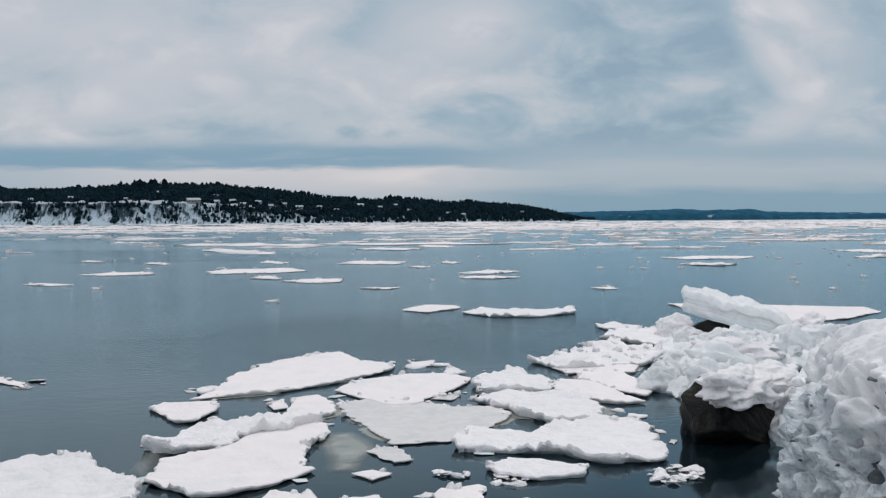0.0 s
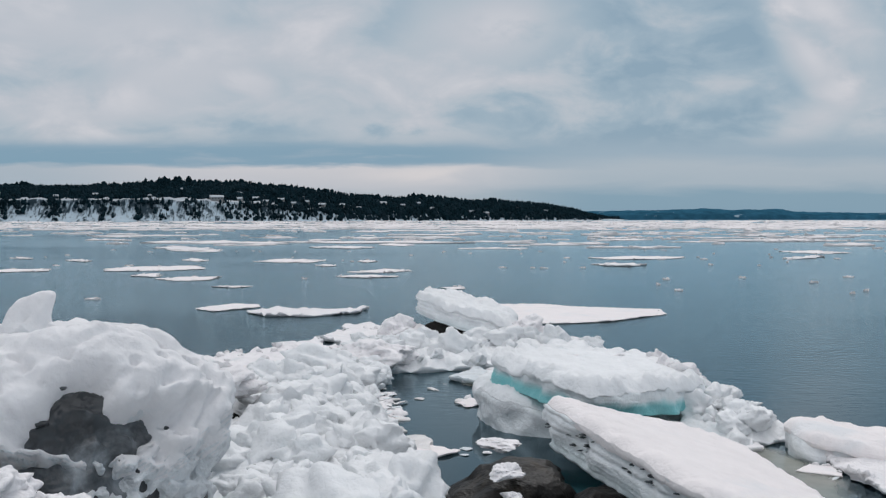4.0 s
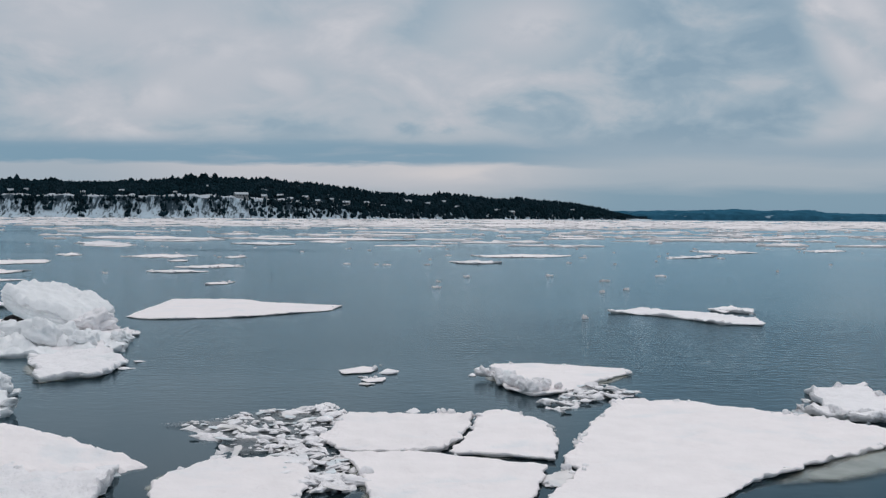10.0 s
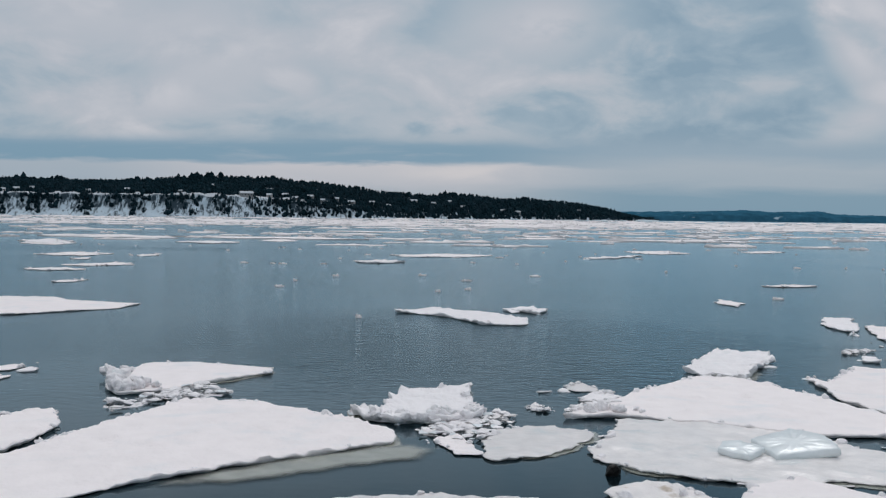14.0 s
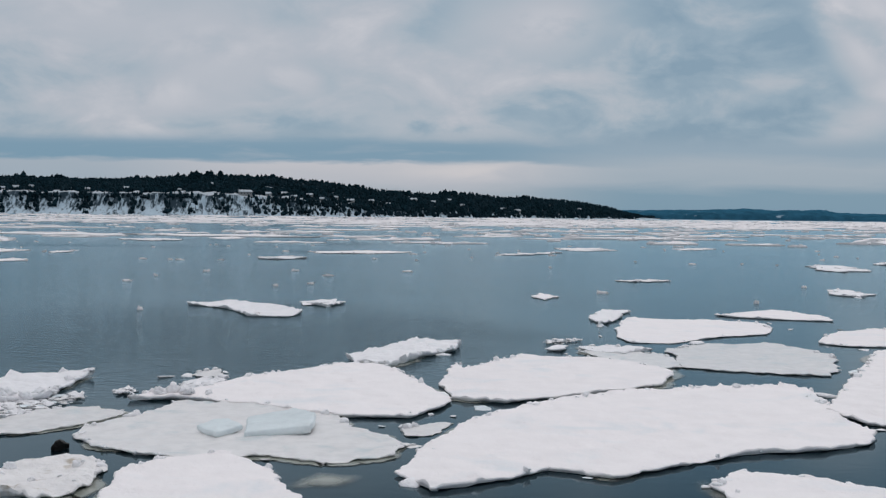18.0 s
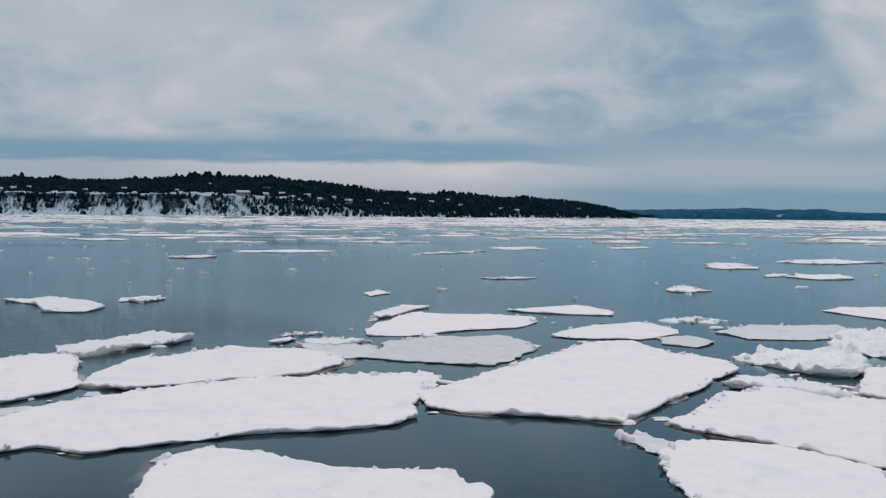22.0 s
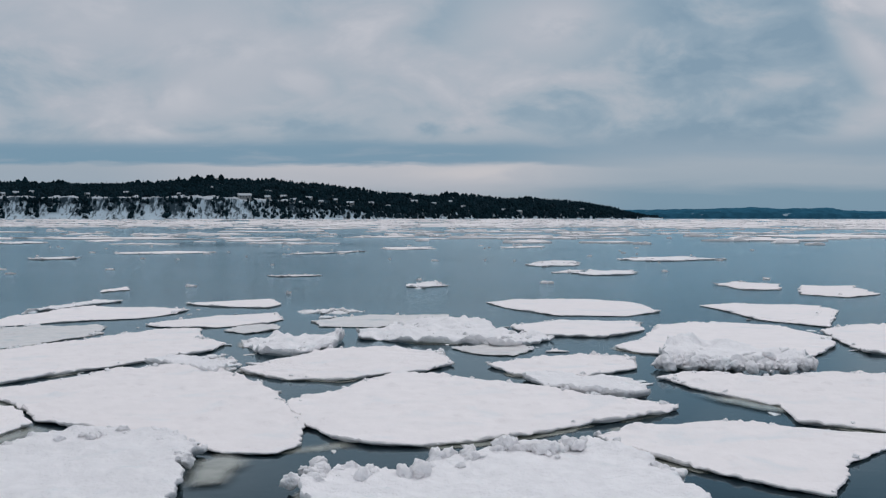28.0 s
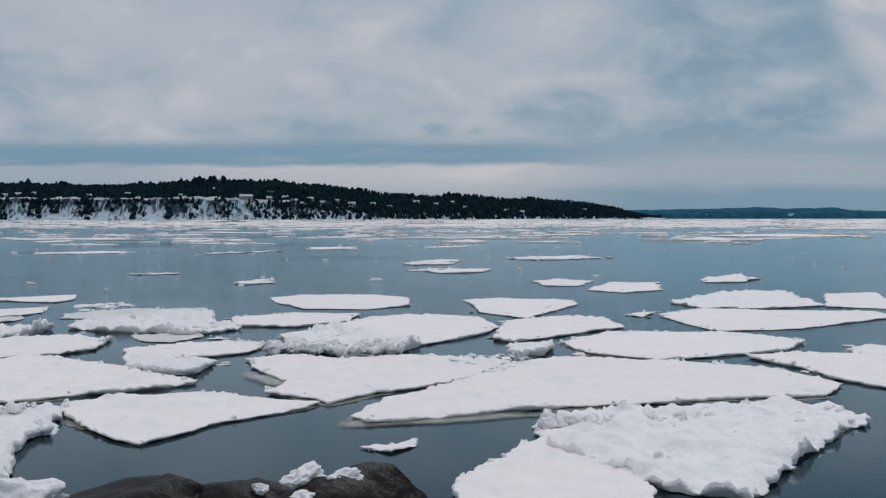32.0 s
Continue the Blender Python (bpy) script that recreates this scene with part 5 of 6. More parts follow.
def ice_boulder():
    """A boulder wrapped in thick knobbly spray ice, smooth on its crown."""
    nu, nv = 360, 150

    def skin(u, v, a, b, h, shell):
        cv, sv = math.cos(v) ** 0.44, math.sin(v) ** 0.86
        p = Vector((a * cv * math.cos(u), b * cv * math.sin(u), h * sv))
        if not shell:
            return p * (1 + 0.05 * wobble(p.x, p.y, p.z, 0.4) + 0.07 * knobs(p, 0.3, 4))
        out = Vector((math.cos(u) * math.cos(v), math.sin(u) * math.cos(v), 0.8 * math.sin(v)))
        right, left = max(0.0, math.cos(u)), max(0.0, -math.cos(u))
        crown = ease(2 * v / math.pi + 0.14 * wobble(p.x, p.y, 3, 0.5) - 0.16 * left, 0.36, 0.70)
        steep = 1.0 - crown
        front = ease(-p.y, 0.0, 0.5)

        def spot(x, wide, z, high):
            return math.exp(-(((p.x - x) / wide) ** 2 + ((p.z - z) / high) ** 2)) * front

        d = 0.10 * wobble(p.x, p.y, p.z + 2, 0.80) + 0.09 * wobble(p.x, p.y, p.z + 3, 0.42) + 0.045 * wobble(p.x, p.y, p.z + 3, 0.19) + 0.022 * wobble(p.x, p.y, p.z + 3, 0.09) + 0.012 * wobble(p.x, p.y, p.z + 3, 0.045)
        d += steep * (0.13 * (knobs(p, 0.44, 3) - 0.35) + 0.05 * wobble(p.x, p.y, p.z, 0.17) + 0.035 * wobble(p.x, p.y, p.z, 0.085) + 0.022 * wobble(p.x, p.y, p.z, 0.05))
        d += 0.16 * right * right * math.exp(-((p.z - 1.30) / 0.28) ** 2) - 0.24 * right * right * math.exp(-((p.z - 0.50) / 0.40) ** 2)
        # melt pits on the weathered side
        d -= steep * (0.60 + 0.4 * left) * (0.55 * max(0.0, wobble(p.x + 11, p.y, p.z, 0.15) - 0.16) + 0.45 * max(0.0, wobble(p.x + 5, p.y, p.z, 0.08) - 0.14))
        d -= 0.45 * max(0.0, wobble(p.x + 3, p.y, p.z + 7, 0.16) - 0.34) + 0.05 * max(0.0, 0.10 - abs(wobble(p.x, p.y + 4, p.z, 0.5))) / 0.10
        # hollows towards the bank, where the dark core shows, and the lip that hangs between them
        ragged = 0.60 + 0.7 * knobs(p + Vector((2, 0, 0)), 0.36, 3) + 0.2 * wobble(p.x, p.z, 2, 0.10)
        d -= (0.95 * spot(0.48, 0.36, 1.34, 0.10) + 0.60 * spot(0.40, 0.13, 1.56, 0.10) + 0.60 * spot(0.22, 0.34, 1.05, 0.08) + 0.16 * spot(0.74, 0.26, 1.06, 0.30)) * ragged
        d += 0.36 * spot(-0.12, 0.26, 1.34, 0.15) + 0.16 * spot(0.20, 0.20, 1.22, 0.05)
        p = p + out * d
        p.z += (0.02 * math.exp(-((p.x - 0.15) / 0.5) ** 2) - 0.06 * math.exp(-((p.x - 0.9) / 0.4) ** 2)) * math.sin(v) ** 2 - 0.03 * math.exp(-((p.x + 0.8) / 0.4) ** 2) * math.sin(v)
        return p

    def body(a, b, h, shell, name, mat):
        levels = []
        for j in range(nv + 1):
            v = (math.pi / 2) * min(0.999, j / nv)
            levels.append([skin(2 * math.pi * i / nu, v, a, b, h, shell) + Vector((0, 0, -0.1)) for i in range(nu)])
        return mesh_of(name, *rings(levels[0], levels), mat)

    thing = new("ice_covered_boulder", body(1.20, 1.14, 1.86, True, "ice_shell", SHADED_PIT_ICE))
    thing.location = (4.17, 8.42, 0)
    tagged(thing, "boulder wrapped in thick pitted white ice with a dark hollow", "ice boulder")
    part("rock_core", body(1.00, 0.98, 1.60, False, "rock_core", CLEAR_ICE), thing, "dark stone core under grey glassy ice")
    # smooth snow on the crown
    levels = []
    for j in range(89):
        v = (math.pi / 2) * min(0.999, 0.06 + 0.94 * j / 88)
        ring_ = []
        for i in range(nu):
            u = 2 * math.pi * i / nu
            p = skin(u, v, 1.20, 1.14, 1.86, True)
            edge_ = 0.45 + 0.16 * wobble(math.cos(u), math.sin(u), 2, 0.5) + 0.07 * wobble(math.cos(u), math.sin(u), 7, 0.16) + 0.06 * math.sin(u) - 0.06 * math.cos(u)
            over = max(-1.0, min(1.0, (2 * v / math.pi - edge_) * 6))
            p += Vector((math.cos(u) * math.cos(v), math.sin(u) * math.cos(v), math.sin(v))) * 0.030 * over
            ring_.append(p + Vector((0, 0, -0.1)))
        levels.append(ring_)
    part("snow_cap", mesh_of("snow_cap", *rings(levels[0], levels), CROWN_SNOW), thing, "fresh grainy snow on the boulder's crown")
    # rounded fin of snow on top, its tip leaning over
    side = outline(((-0.50, 0.0), (-0.53, 0.38), (-0.40, 0.68), (-0.12, 0.90), (0.18, 0.97), (0.50, 1.06), (0.47, 0.84), (0.36, 0.58), (0.38, 0.30), (0.58, 0.0)), 0.05, 0.02, 4)
    side = [sum((side[(i + k) % len(side)] for k in range(-3, 4)), Vector((0, 0))) / 7 for i in range(len(side))]
    levels = []
    for j in range(13):
        y = math.sin((j / 6 - 1) * math.pi / 2)
        k = 0.05 + 0.95 * max(0.0, 1 - y * y) ** 0.40
        levels.append([Vector((p.x * k, y * 0.5 * (1 - 0.45 * p.y), 0.45 + (p.y - 0.45) * k)) * (1 + 0.08 * k * wobble(p.x, y, p.y, 0.35)) for p in side])
    me = mesh_of("ice_fin", *rings(side, levels[::-1]), CROWN_SNOW)
    part("ice_fin", me, thing, "upright fin of white ice", Matrix.LocRotScale((-0.22, 0.06, 1.66), None, (0.37, 0.40, 0.38)))
    rnd = random.Random(8)
    # dark lumps sunk in the shell stand for the shade in melt holes
    dark = chunk_mesh(78, CLEAR_ICE, 0.8, 2)
    for _ in range(80):
        u, v = rnd.uniform(2.7, 5.3), rnd.uniform(0.15, 0.72) * math.pi / 2
        s = 0.03 + 0.08 * rnd.random() ** 2
        out = Vector((math.cos(u) * math.cos(v), math.sin(u) * math.cos(v), math.sin(v)))
        p = skin(u, v, 1.20, 1.14, 1.86, True) + Vector((0, 0, -0.1)) - out * 0.26 * s
        part("melt_hole", dark, thing, "dark lump set in the ice as a melt hole's shade", Matrix.LocRotScale(p, Euler((0, 0, rnd.uniform(0, 6))), (s, s, s * 0.7)))
    rnd = random.Random(3)
    for _ in range(16):
        s = rnd.uniform(0.06, 0.15)
        part("ice_chunk", rnd.choice(CHUNKS), thing, "", Matrix.LocRotScale((rnd.uniform(0.3, 0.95), -0.98 + rnd.uniform(-0.10, 0.1), rnd.uniform(0.36, 0.60)), Euler((0, 0, rnd.uniform(0, 6))), (s, s, s)))


CLEAR_ICE = material("grey_glassy_ice", (0.045, 0.05, 0.055), 0.28, 0.5, 2.6, 0.45, 9.0, 0.03, stain=(0.46, 0.50, 0.53), stain_at=(0.44, 0.72), stain_scale=1.7)
ice_boulder()
rock(3.55, 6.98, 0.56, 0.86, 0.56, 0.78, 4, 12, "large dark angular rock below the ice-covered boulder")
rock(4.25, 7.0, 0.50, 0.62, 0.5, 0.62, 8, 60)
rock(4.62, 8.72, 1.70, 0.075, 0.07, 0.10, 29, 20, "small black stone stuck in the snow of a boulder")
rock(4.08, 13.15, 0.14, 0.80, 0.75, 0.56, 12, 10, "brown-black boulder capped with snow at the waterline")
rock(7.42, 10.0, 0.0, 0.78, 0.60, 0.52, 21, 15)
rock(7.75, 10.85, 0.0, 0.55, 0.5, 0.40, 22, 70)
rock(8.35, 9.75, -0.1, 0.8, 0.55, 0.40, 23, 30)
rock(9.2, 9.0, -0.15, 0.7, 0.5, 0.35, 24, 80)
rock(7.0, 8.9, -0.05, 0.6, 0.5, 0.4, 25, 130)


def snow_lump(x, y, z, size, seed, label="rounded lump of crusted snow lying on dark rock"):
    ob = new("snow_lump", LUMPS[seed % 4])
    ob.matrix_basis = Matrix.LocRotScale((x, y, z), Euler((0, 0, seed)), size)
    return tagged(ob, label, "snow lump", "snow lumps on the rocks")


snow_lump(4.33, 6.72, 1.02, (0.56, 0.42, 0.40), 1)
snow_lump(4.66, 6.85, 0.86, (0.40, 0.34, 0.36), 3)
snow_lump(7.55, 10.75, 0.42, (0.45, 0.35, 0.14), 2)
snow_lump(7.50, 9.62, 0.42, (0.36, 0.26, 0.15), 4)
snow_lump(7.55, 9.45, 0.25, (0.26, 0.2, 0.14), 5)
snow_lump(4.10, 12.6, 0.66, (1.0, 0.8, 0.5), 7)
snow_lump(4.5, 13.2, 0.62, (1.0, 0.9, 0.5), 1)


BOULDERS = [chunk_mesh(60 + k, SHORE_SNOW, 0.8, 4) for k in range(5)]
PEBBLES = [chunk_mesh(70 + k, SHORE_SNOW) for k in range(5)]


def rubble(name, corners, height, many, low, high, seed, label):
    """A pile of broken ice: a lumpy mass with loose lumps on it. height: (y, z) knots along the pile."""
    rnd = random.Random(seed)
    c = sum((Vector(p) for p in corners), Vector((0, 0))) / len(corners)
    edge = outline(corners, 0.06, 0.16, seed)
    local = [p - c for p in edge]

    def rise(x, y, d):
        x, y = x + c.x, y + c.y
        full = along(y, *height) * min(1.0, 0.35 + d * 1.5)
        lumps = billow(x, y, seed, 0.62, 2) * 0.30 + billow(x, y, seed + 3, 0.24, 3) * 0.16
        return max(0.02, full * 0.30 + (lumps - 0.14) * min(1.0, 0.45 + d * 2))

    verts, faces, rim = sheet(local, 0.05 if c.y < 12 else 0.07, rise, seed)
    verts, faces = join((verts, faces), skirt(local, [(0.0, rim), (0.02, [r * 0.6 for r in rim]), (-0.02, [r * 0.2 for r in rim]), (-0.05, -0.2)]))
    thing = new(name, mesh_of("packed_ice", verts, faces, SHORE_SNOW))
    thing.location = (c.x, c.y, 0)
    tagged(thing, label, "ice rubble")
    made = 0
    while made < many:
        p = Vector((rnd.uniform(-6, 6), rnd.uniform(-7, 7)))
        if not inside(p, local):
            continue
        near_edge = min((p - q).length for q in local[::4])
        z = along(p.y + c.y, *height) * min(1.0, 0.35 + near_edge * 1.5) * 0.50 + 0.13 * min(1.0, 0.3 + near_edge)
        s = (low + (high - low) * rnd.random() ** 1.9) * (0.7 + 0.5 * min(1, near_edge))
        m = Matrix.LocRotScale((p.x, p.y, z), Euler((rnd.gauss(0, 0.4), rnd.gauss(0, 0.4), rnd.uniform(0, 6.3))), (s, s * rnd.uniform(0.65, 1), s * rnd.uniform(0.6, 0.95)))
        part("ice_chunk", rnd.choice(BOULDERS if s > 0.30 else PEBBLES), thing, "", m)
        made += 1
    return thing


rubble("ice_rubble", ((5.15, 6.9), (6.7, 7.1), (7.15, 8.9), (6.75, 10.4), (6.6, 12.0), (6.25, 13.6), (6.2, 15.8), (6.4, 17.6), (5.1, 18.8), (4.2, 16.6), (4.6, 13.2), (4.9, 10.0)),
       ((6.9, 0.70), (8.0, 0.60), (9.5, 0.46), (11.5, 0.34), (14.0, 0.26), (16.5, 0.24), (17.6, 0.34), (18.8, 0.2)), 200, 0.16, 1.0, 31, "long pile of broken white ice lumps pushed up on the shore")
rubble("ice_rubble", ((9.5, 12.7), (10.5, 12.2), (11.2, 12.75), (11.15, 14.3), (10.5, 15.6), (9.7, 14.6)), ((12.2, 0.22), (13.3, 0.38), (14.5, 0.46), (15.6, 0.32)), 50, 0.14, 0.6, 33,
       "small pile of broken ice beside a tilted slab")
rubble("ice_rubble", ((5.2, 19.4), (5.9, 17.9), (7.6, 18.3), (9.8, 19.2), (10.9, 20.0), (10.3, 21.6), (7.6, 21.9), (5.6, 21.3)), ((17.9, 0.30), (19.5, 0.28), (21.9, 0.2)), 64, 0.18, 0.8, 35,
       "low jumble of broken ice and snow between larger blocks")


def layered(name, upper, lower, at):
    """Ice of a slab's broken side: white near the top, clearer and tinted towards its underside."""
    m = material(name, upper, 0.35, 0.06, 7.0, 0.4, 12.0, 0.04, crumb=0.5, stain=tuple(c * 0.86 for c in upper), stain_at=(0.55, 0.75), stain_scale=3.0)
    g = m.node_tree
    base = [n for n in g.nodes if n.type == "BSDF_PRINCIPLED"][0]
    was = base.inputs["Base Color"].links[0].from_socket
    depth = g.nodes.new("ShaderNodeAttribute")
    depth.attribute_name = "depth"
    rough_ = g.nodes.new("ShaderNodeTexNoise")
    rough_.inputs["Scale"].default_value = 3.0
    g.links.new(g.nodes.new("ShaderNodeNewGeometry").outputs["Position"], rough_.inputs["Vector"])
    add = g.nodes.new("ShaderNodeMath")
    add.operation = "MULTIPLY_ADD"
    g.links.new(rough_.outputs[0], add.inputs[0])
    add.inputs[1].default_value = 0.6
    g.links.new(depth.outputs["Fac"], add.inputs[2])
    ramp = g.nodes.new("ShaderNodeMapRange")
    ramp.interpolation_type = "SMOOTHSTEP"
    ramp.inputs["From Min"].default_value, ramp.inputs["From Max"].default_value = at
    g.links.new(add.outputs[0], ramp.inputs[0])
    mix = g.nodes.new("ShaderNodeMix")
    mix.data_type = "RGBA"
    g.links.new(ramp.outputs[0], mix.inputs[0])
    g.links.new(was, mix.inputs[6])
    mix.inputs[7].default_value = (*lower, 1)
    g.links.new(mix.outputs[2], base.inputs["Base Color"])
    return m


SIDE_ICE = layered("white_layered_ice", (0.89, 0.905, 0.912), (0.76, 0.835, 0.845), (0.7, 1.4))
TEAL_SIDE = layered("turquoise_layered_ice", (0.84, 0.875, 0.885), (0.24, 0.60, 0.62), (0.55, 0.95))


def tilted_slab(corners, thick, seed, mat=SNOW, side=SIDE_ICE, rough=0.03, label="", lumps=0.05, spill=0.25, strata=0.003):
    """A thick plate of river ice lying at an angle; corners of its top face with their heights."""
    flat = [(x, y) for x, y, _ in corners]
    c = sum((Vector(p) for p in corners), Vector()) / len(corners)
    # the plane through the top face
    a = np.array([(x, y, 1) for x, y, _ in corners])
    fit_plane, *_ = np.linalg.lstsq(a, np.array([z for *_, z in corners]), rcond=None)
    edge = outline(flat, 0.05, 0.05, seed)
    local = [p - Vector((c.x, c.y)) for p in edge]
    n = len(local)
    local = [sum((local[(i + k) % n] for k in range(-4, 5)), Vector((0, 0))) / 9 for i in range(n)]

    def top(x, y, d):
        z = fit_plane[0] * (x + c.x) + fit_plane[1] * (y + c.y) + fit_plane[2]
        z += rough * (wobble(x, y, seed, 0.5) + 0.8 * wobble(x, y, seed, 1.3)) + (rough - 0.015) * 1.6 * (billow(x, y, seed, 0.38) - 0.3)
        z += lumps * math.exp(-d / 0.25) * (1 - 0.85 * math.exp(-d / 0.09)) * 3.0 * max(0.0, billow(x, y, seed + 4, 0.30, 3) - 0.25)
        return z - 0.10 * math.exp(-d / 0.07) + 0.02 * billow(x, y, seed + 2, 0.2, 2)

    verts, faces, rim = sheet(local, 0.045, top, seed)
    rnd = random.Random(seed)
    beds = [rnd.uniform(-1.5, 0.8) * strata for _ in range(40)]

    def broken(k):
        """Uneven side of the plate, with thin layers that stand out or lie back."""
        bed = beds[int(k * 22) % 40]
        return lambda i: -0.02 + bed + 0.10 * wobble(local[i].x, local[i].y, seed + k * thick, 0.40) + 0.05 * wobble(local[i].x, local[i].y, seed + k * thick, 0.16)

    base = [fit_plane[0] * (p.x + c.x) + fit_plane[1] * (p.y + c.y) + fit_plane[2] - 0.08 for p in local]

    def at(k):
        """Heights down the side: the snow's waves die out below the rim."""
        return [r + (z - r) * min(1.0, k * 4) - thick * k for r, z in zip(rim, base)]

    n = len(local)
    steps = [0.05 + 0.95 * i / 17 for i in range(18)]
    levels = [(0.0, at(0.02))] + [(broken(k), at(k)) for k in steps] + [(-0.3, at(1.01)), (-0.8, at(1.02))]
    me = mesh_of("ice_body", *skirt(local, levels), side)
    depth = me.attributes.new("depth", "FLOAT", "POINT")
    depth.data.foreach_set("value", [k for k in [0.0] + steps + [1.0, 1.0] for _ in range(n)])
    thing = new("ice_slab", me)
    thing.location = (c.x, c.y, 0)
    tagged(thing, label, "ice slab", "ice slabs stranded on the shore")

    def hang(share):
        """Snow hangs over the rim unevenly."""
        return [r - thick * share * max(0.05, spill * (1.0 + 0.9 * wobble(p.x, p.y, seed + 6, 0.8))) for r, p in zip(rim, local)]

    def bulge(i):
        return 0.004 + 0.03 * wobble(local[i].x, local[i].y, seed + 3, 0.35)

    cover = join((verts, faces), skirt(local, [(0.0, rim), (bulge, hang(0.35)), (lambda i: bulge(i) * 0.8, hang(0.7)), (-0.012, hang(1.0))]))
    part("snow_cover", mesh_of("snow_cover", *cover, mat), thing)
    return thing


tilted_slab(((7.5, 14.4, 0.50), (7.75, 13.3, 0.45), (8.65, 12.75, 0.36), (9.5, 13.2, 0.36), (9.5, 15.0, 0.46), (8.0, 15.2, 0.5)), 0.65, 51, SHORE_SNOW, SIDE_ICE, 0.05,
            "thick white block of ice standing in the shallows on rock")
slab = tilted_slab(((7.70, 13.95, 0.86), (8.65, 12.0, 0.74), (9.6, 12.65, 0.66), (10.35, 13.35, 0.60), (10.3, 15.2, 0.62), (8.7, 15.6, 0.76)), 0.26, 52, SHORE_SNOW, TEAL_SIDE, 0.045,
                   "thick snow-covered ice slab with a turquoise underside, resting on another block", 0.10, 0.16)
chunks_on(slab, random.Random(9), [(9.2 + 0.35 * math.cos(k), 14.6 + 0.5 * math.sin(k * 2.1)) for k in range(9)] + [(10.1, 13.6 + 0.22 * k) for k in range(7)] + [(8.2 + 0.3 * k, 15.2) for k in range(6)], 0.18, 0.42, 0.62, 0.0)
slab = tilted_slab(((8.0, 11.05, 0.87), (9.0, 11.6, 0.55), (10.16, 12.15, 0.16), (10.4, 10.6, 0.10), (10.65, 8.9, 0.02), (9.7, 8.5, 0.28), (8.95, 8.55, 0.50), (8.45, 9.8, 0.70)), 0.42, 53, SNOW, SIDE_ICE, 0.025,
                   "large smooth tilted ice slab propped on dark rocks", 0.03, 0.15, 0.02)
# near-black lumps half sunk in the slab's side give melt pits their shade
PIT_SHADE = material("melt_pit", (0.035, 0.045, 0.05), 0.4, 0.3, 9.0, 0.0)
pit_mesh = chunk_mesh(77, PIT_SHADE, 0.5)
rnd = random.Random(6)
for k in range(90):
    f = rnd.random() ** 1.7
    along_x, along_y = 8.02 + 0.9 * f, 11.0 - 2.4 * f
    s = rnd.uniform(0.05, 0.16)
    part("melt_pit", pit_mesh, slab, "dark lump in the slab's side as a melt pit's shade",
         Matrix.LocRotScale((along_x - slab.location.x + 0.045, along_y - slab.location.y, 0.87 - 0.40 * f - rnd.choice((0.12, 0.19, 0.25, 0.31)) - rnd.uniform(0, 0.05)),
                            Euler((0, 0.15, 1.93)), (s * rnd.uniform(1.0, 1.8), 0.07, s * rnd.uniform(0.25, 0.45))))
tilted_slab(((10.84, 11.65, 0.27), (10.91, 12.48, 0.33), (11.16, 12.57, 0.35), (12.52, 12.11, 0.17), (13.77, 11.42, 0.0), (13.2, 10.85, 0.0), (12.48, 10.67, 0.12), (11.56, 11.23, 0.22)), 0.28, 54, SNOW, SIDE_ICE, 0.025,
            "long ice slab whose far end slips under the water")
tilted_slab(((6.95, 24.0, 0.88), (7.2, 25.2, 0.97), (8.6, 25.1, 0.66), (9.3, 24.5, 0.42), (9.05, 22.9, 0.36), (7.8, 23.2, 0.64)), 0.36, 55, SHORE_SNOW, SIDE_ICE, 0.06,
            "tilted block of layered ice standing above its neighbours", 0.08, 0.2, 0.02)
rock(7.7, 23.75, 0.05, 0.95, 0.45, 0.42, 27, 0)
snow_lump(6.55, 23.3, 0.15, (1.0, 0.9, 0.7), 4, "rounded lump of ice beside a tilted block")
snow_lump(9.3, 23.0, 0.2, (1.0, 0.8, 0.8), 1, "rounded lump of ice beside a tilted block")
snow_lump(6.2, 18.6, 0.25, (1.5, 1.2, 0.85), 2, "large rounded lump of ice above dark water")

# rocks further along the shore
rock(46.15, 4.5, -0.04, 0.95, 0.55, 0.40, 61, 6, "long dark ledge of wet rock at the shore")
rock(46.95, 4.5, -0.04, 0.85, 0.5, 0.39, 62, -8)
rock(47.65, 4.6, -0.06, 0.72, 0.5, 0.42, 63, 15)
rock(48.15, 4.8, -0.04, 0.50, 0.42, 0.38, 64, 40)
snow_lump(45.22, 4.35, 0.12, (0.85, 0.55, 0.46), 3)
snow_lump(47.58, 4.55, 0.27, (0.38, 0.3, 0.32), 1)
snow_lump(47.90, 4.5, 0.27, (0.42, 0.2, 0.18), 4)
snow_lump(47.62, 4.25, 0.20, (0.2, 0.2, 0.15), 2)
snow_lump(47.25, 4.4, 0.22, (0.15, 0.15, 0.12), 5)
# glassy block and dirt on one of the grey floes
CLEAR_BLOCK = material("pale_aqua_ice", (0.74, 0.79, 0.795), 0.3, 0.08, 4.0, 0.3, 8.0, 0.02)


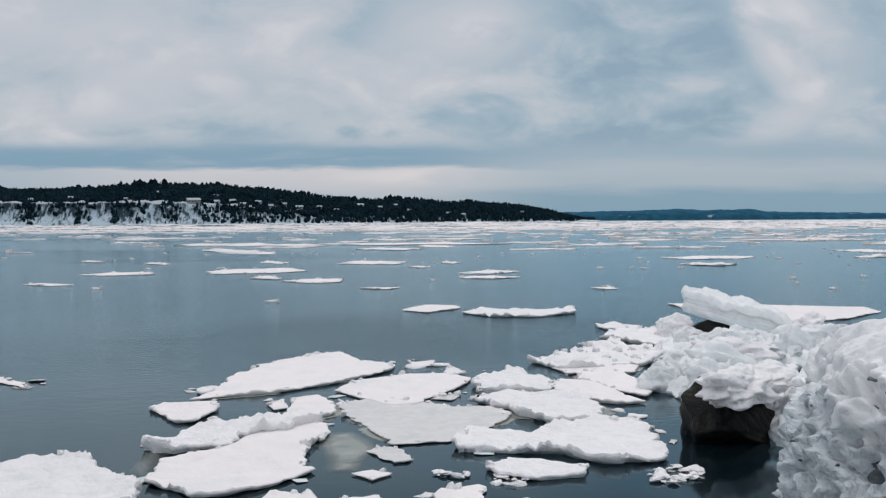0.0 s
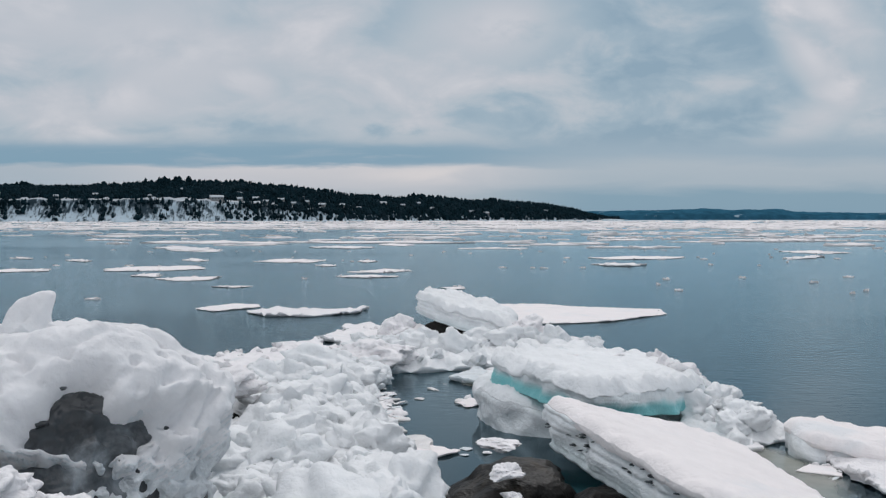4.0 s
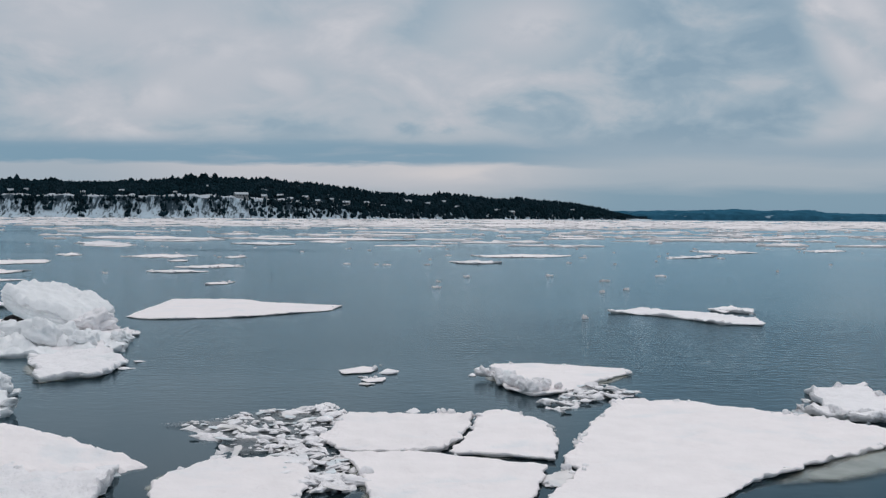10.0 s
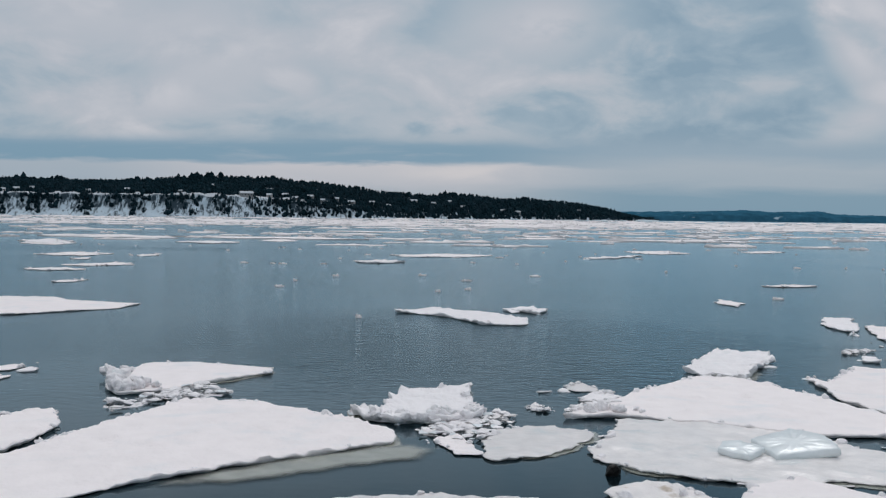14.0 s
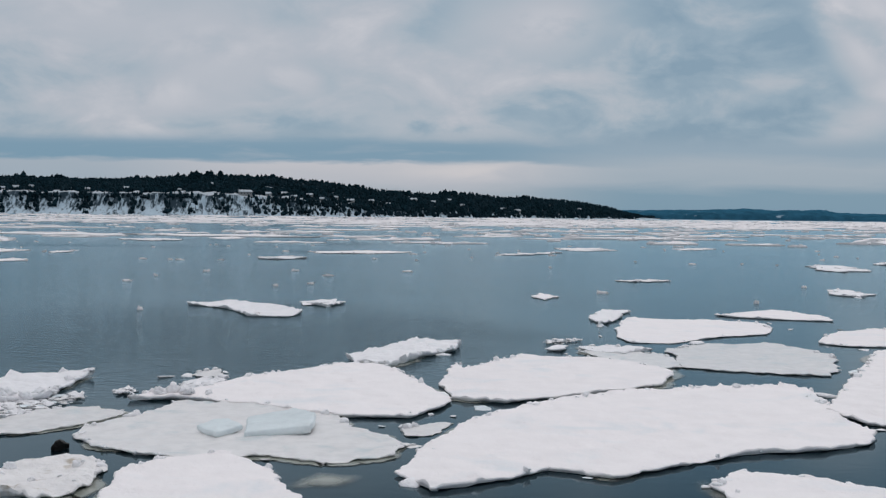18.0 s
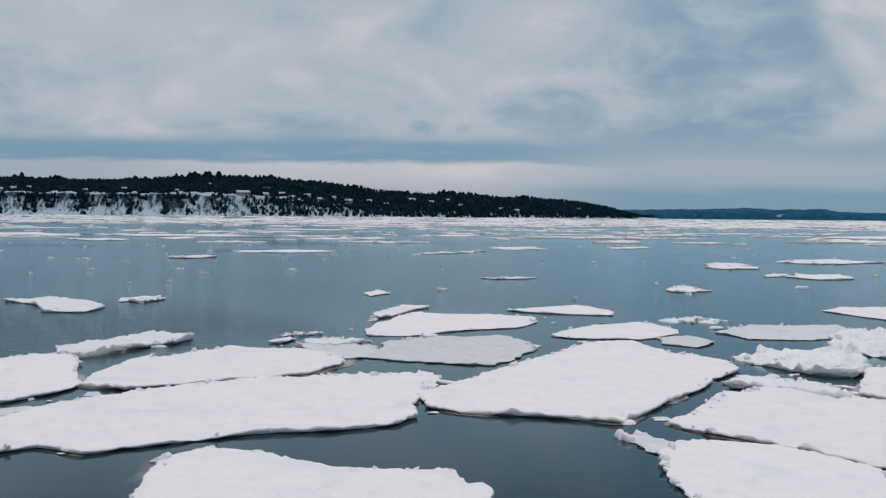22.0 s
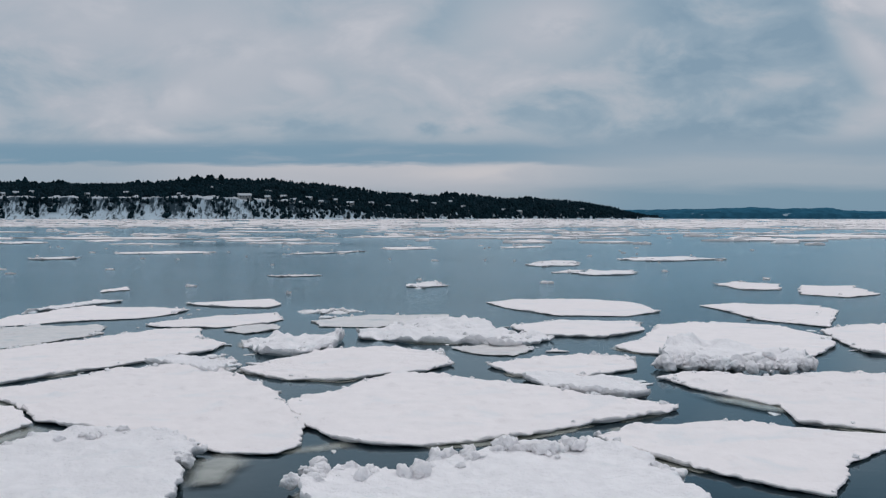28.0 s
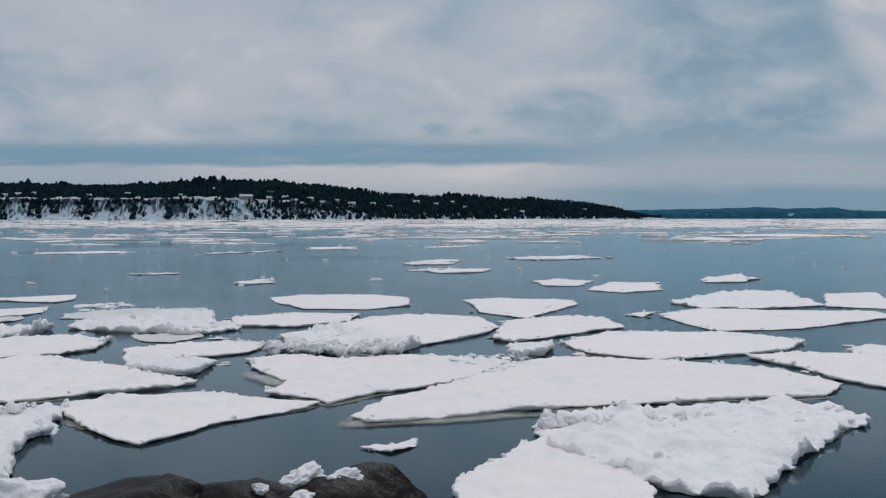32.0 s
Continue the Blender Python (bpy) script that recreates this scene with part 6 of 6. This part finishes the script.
def ice_block(x, y, wide, deep, thick, turn, tilt):
    """A clear plate of ice with broken edges, lying on the snow at a slight angle."""
    w, d = wide / 2, deep / 2
    edge = outline(((-w, -d * 0.8), (w * 0.7, -d), (w, d * 0.3), (w * 0.5, d), (-w * 0.8, d * 0.7)), 0.03, 0.02, turn)
    levels = [[(p.x * k, p.y * k, z + 0.012 * wobble(p.x, p.y, turn, 0.12)) for p in edge] for k, z in ((0.95, -0.5 * thick), (1.0, -0.2 * thick), (0.99, 0.45 * thick), (0.93, 0.6 * thick), (0.5, 0.62 * thick))]
    ob = new("ice_block", mesh_of("ice_block", *rings(edge, levels), CLEAR_BLOCK))
    ob.matrix_basis = Matrix.LocRotScale((x, y, 0.06 + 0.4 * thick), Euler((tilt, -0.10, turn)), None)
    tagged(ob, "clear pale blue plate of ice on a grey floe", "ice block", "loose ice blocks")


ice_block(26.0, 12.35, 0.85, 0.85, 0.085, 0.25, 0.06)
ice_block(25.36, 12.15, 0.42, 0.46, 0.06, 0.9, 0.04)
rock(23.9, 11.35, 0.04, 0.10, 0.08, 0.09, 71, 0, "small black lump of debris caught in the ice")

# thin plates drifting in the sheltered pool
rnd = random.Random(14)
for x, y, size in ((6.11, 16.27, 0.34), (6.29, 15.22, 0.4), (6.46, 15.57, 0.3), (6.07, 15.14, 0.5), (6.11, 14.24, 0.6), (6.54, 14.86, 0.35), (6.47, 14.08, 0.5), (6.2, 13.45, 0.55), (6.55, 13.43, 0.4), (6.93, 12.48, 0.9), (6.65, 12.91, 0.3), (7.53, 15.34, 0.45), (6.31, 17.58, 0.4), (6.87, 15.6, 0.2), (7.13, 16.43, 0.25)):
    ob = new("ice_plate", rnd.choice(PLATES))
    ob.matrix_basis = Matrix.LocRotScale((x, y, 0.01), Euler((rnd.gauss(0, 0.04), rnd.gauss(0, 0.04), rnd.uniform(0, 6.3))), (size, size * 0.9, size * 0.5))
    tagged(ob, "small thin plate of ice in a sheltered pool", "ice plate", "ice plates in the pool")


def loose_brash():
    """Small plates and crumbs adrift in the gaps, close to the edges of the floes."""
    rnd = random.Random(23)
    rims = [e for thing, e in FLOES if thing.name.startswith("ice_floe") and 9 < thing.location.y < 25]
    solid = [e[::3] for thing, e in FLOES if not thing.name.startswith("sunken")]
    made = 0
    while made < 170:
        e = rnd.choice(rims)
        k = rnd.randrange(len(e))
        run = e[(k + 1) % len(e)] - e[k - 1]
        p = e[k] + Vector((run.y, -run.x)).normalized() * rnd.uniform(0.06, 0.55) ** 1.3
        if p.y < 8.2 or any(inside(p, q) for q in solid):
            continue
        size = 0.08 + 0.30 * rnd.random() ** 2.2
        ob = new("ice_fragment", rnd.choice(PLATES if rnd.random() < 0.65 else CRUMBS))
        ob.matrix_basis = Matrix.LocRotScale((p.x, p.y, 0.008), Euler((rnd.gauss(0, 0.06), rnd.gauss(0, 0.06), rnd.uniform(0, 6.3))), (size * 1.2, size * rnd.uniform(0.7, 1.1), size * rnd.uniform(0.3, 0.5)))
        tagged(ob, "small wet fragment of ice adrift beside a floe", "ice fragment", "ice fragments between the floes")
        made += 1


loose_brash()


def rim_lumps(points, low, high, per_metre, seed):
    """Knobbly lumps of snow pushed up along a stretch of a floe's rim."""
    rnd = random.Random(seed)
    points = [set_back(x, y) for x, y in points]
    mid = Vector(points[len(points) // 2])
    thing = min(FLOES, key=lambda f: min((p - mid).length for p in f[1]))[0]
    for a, b in zip(points, points[1:]):
        a, b = Vector(a), Vector(b)
        for _ in range(max(1, int((b - a).length * per_metre))):
            p = a.lerp(b, rnd.random()) + Vector((rnd.gauss(0, 0.07), rnd.gauss(-0.06, 0.10)))
            s = low + (high - low) * rnd.random() ** 1.7
            m = Matrix.LocRotScale((p.x - thing.location.x, p.y - thing.location.y, 0.065 + 0.20 * s), Euler((rnd.gauss(0, 0.4), rnd.gauss(0, 0.4), rnd.uniform(0, 6.3))), (s, s * rnd.uniform(0.7, 1), s * rnd.uniform(0.7, 1.1)))
            part("ice_chunk", rnd.choice(CHUNKS), thing, "", m)


rim_lumps(((40.81, 6.92), (40.91, 7.26), (41.32, 7.23), (41.63, 7.11), (41.82, 7.4), (42.13, 7.71), (42.47, 8.07), (42.74, 8.45), (42.85, 8.1), (43.16, 8.36), (43.49, 8.74)), 0.05, 0.24, 26, 1)
rim_lumps(((49.86, 7.54), (50.08, 7.84), (50.36, 7.75), (50.88, 7.85), (51.43, 8.0), (51.99, 8.32)), 0.05, 0.20, 40, 2)
rim_lumps(((37.93, 8.73), (38.4, 8.94), (38.85, 9.03), (39.45, 8.35), (39.56, 7.74)), 0.05, 0.16, 16, 3)
rim_lumps(((45.51, 14.06), (45.88, 14.4), (46.52, 14.0), (47.13, 13.8), (47.76, 14.1)), 0.07, 0.34, 30, 4)
rim_lumps(((17.42, 16.9), (17.48, 16.0), (17.82, 15.42), (18.15, 15.6)), 0.08, 0.30, 24, 5)
rim_lumps(((21.25, 13.85), (21.75, 13.55), (22.35, 13.7), (22.75, 14.1)), 0.06, 0.22, 22, 6)
rim_lumps(((23.95, 14.1), (24.3, 14.2), (24.7, 14.2)), 0.08, 0.26, 26, 7)
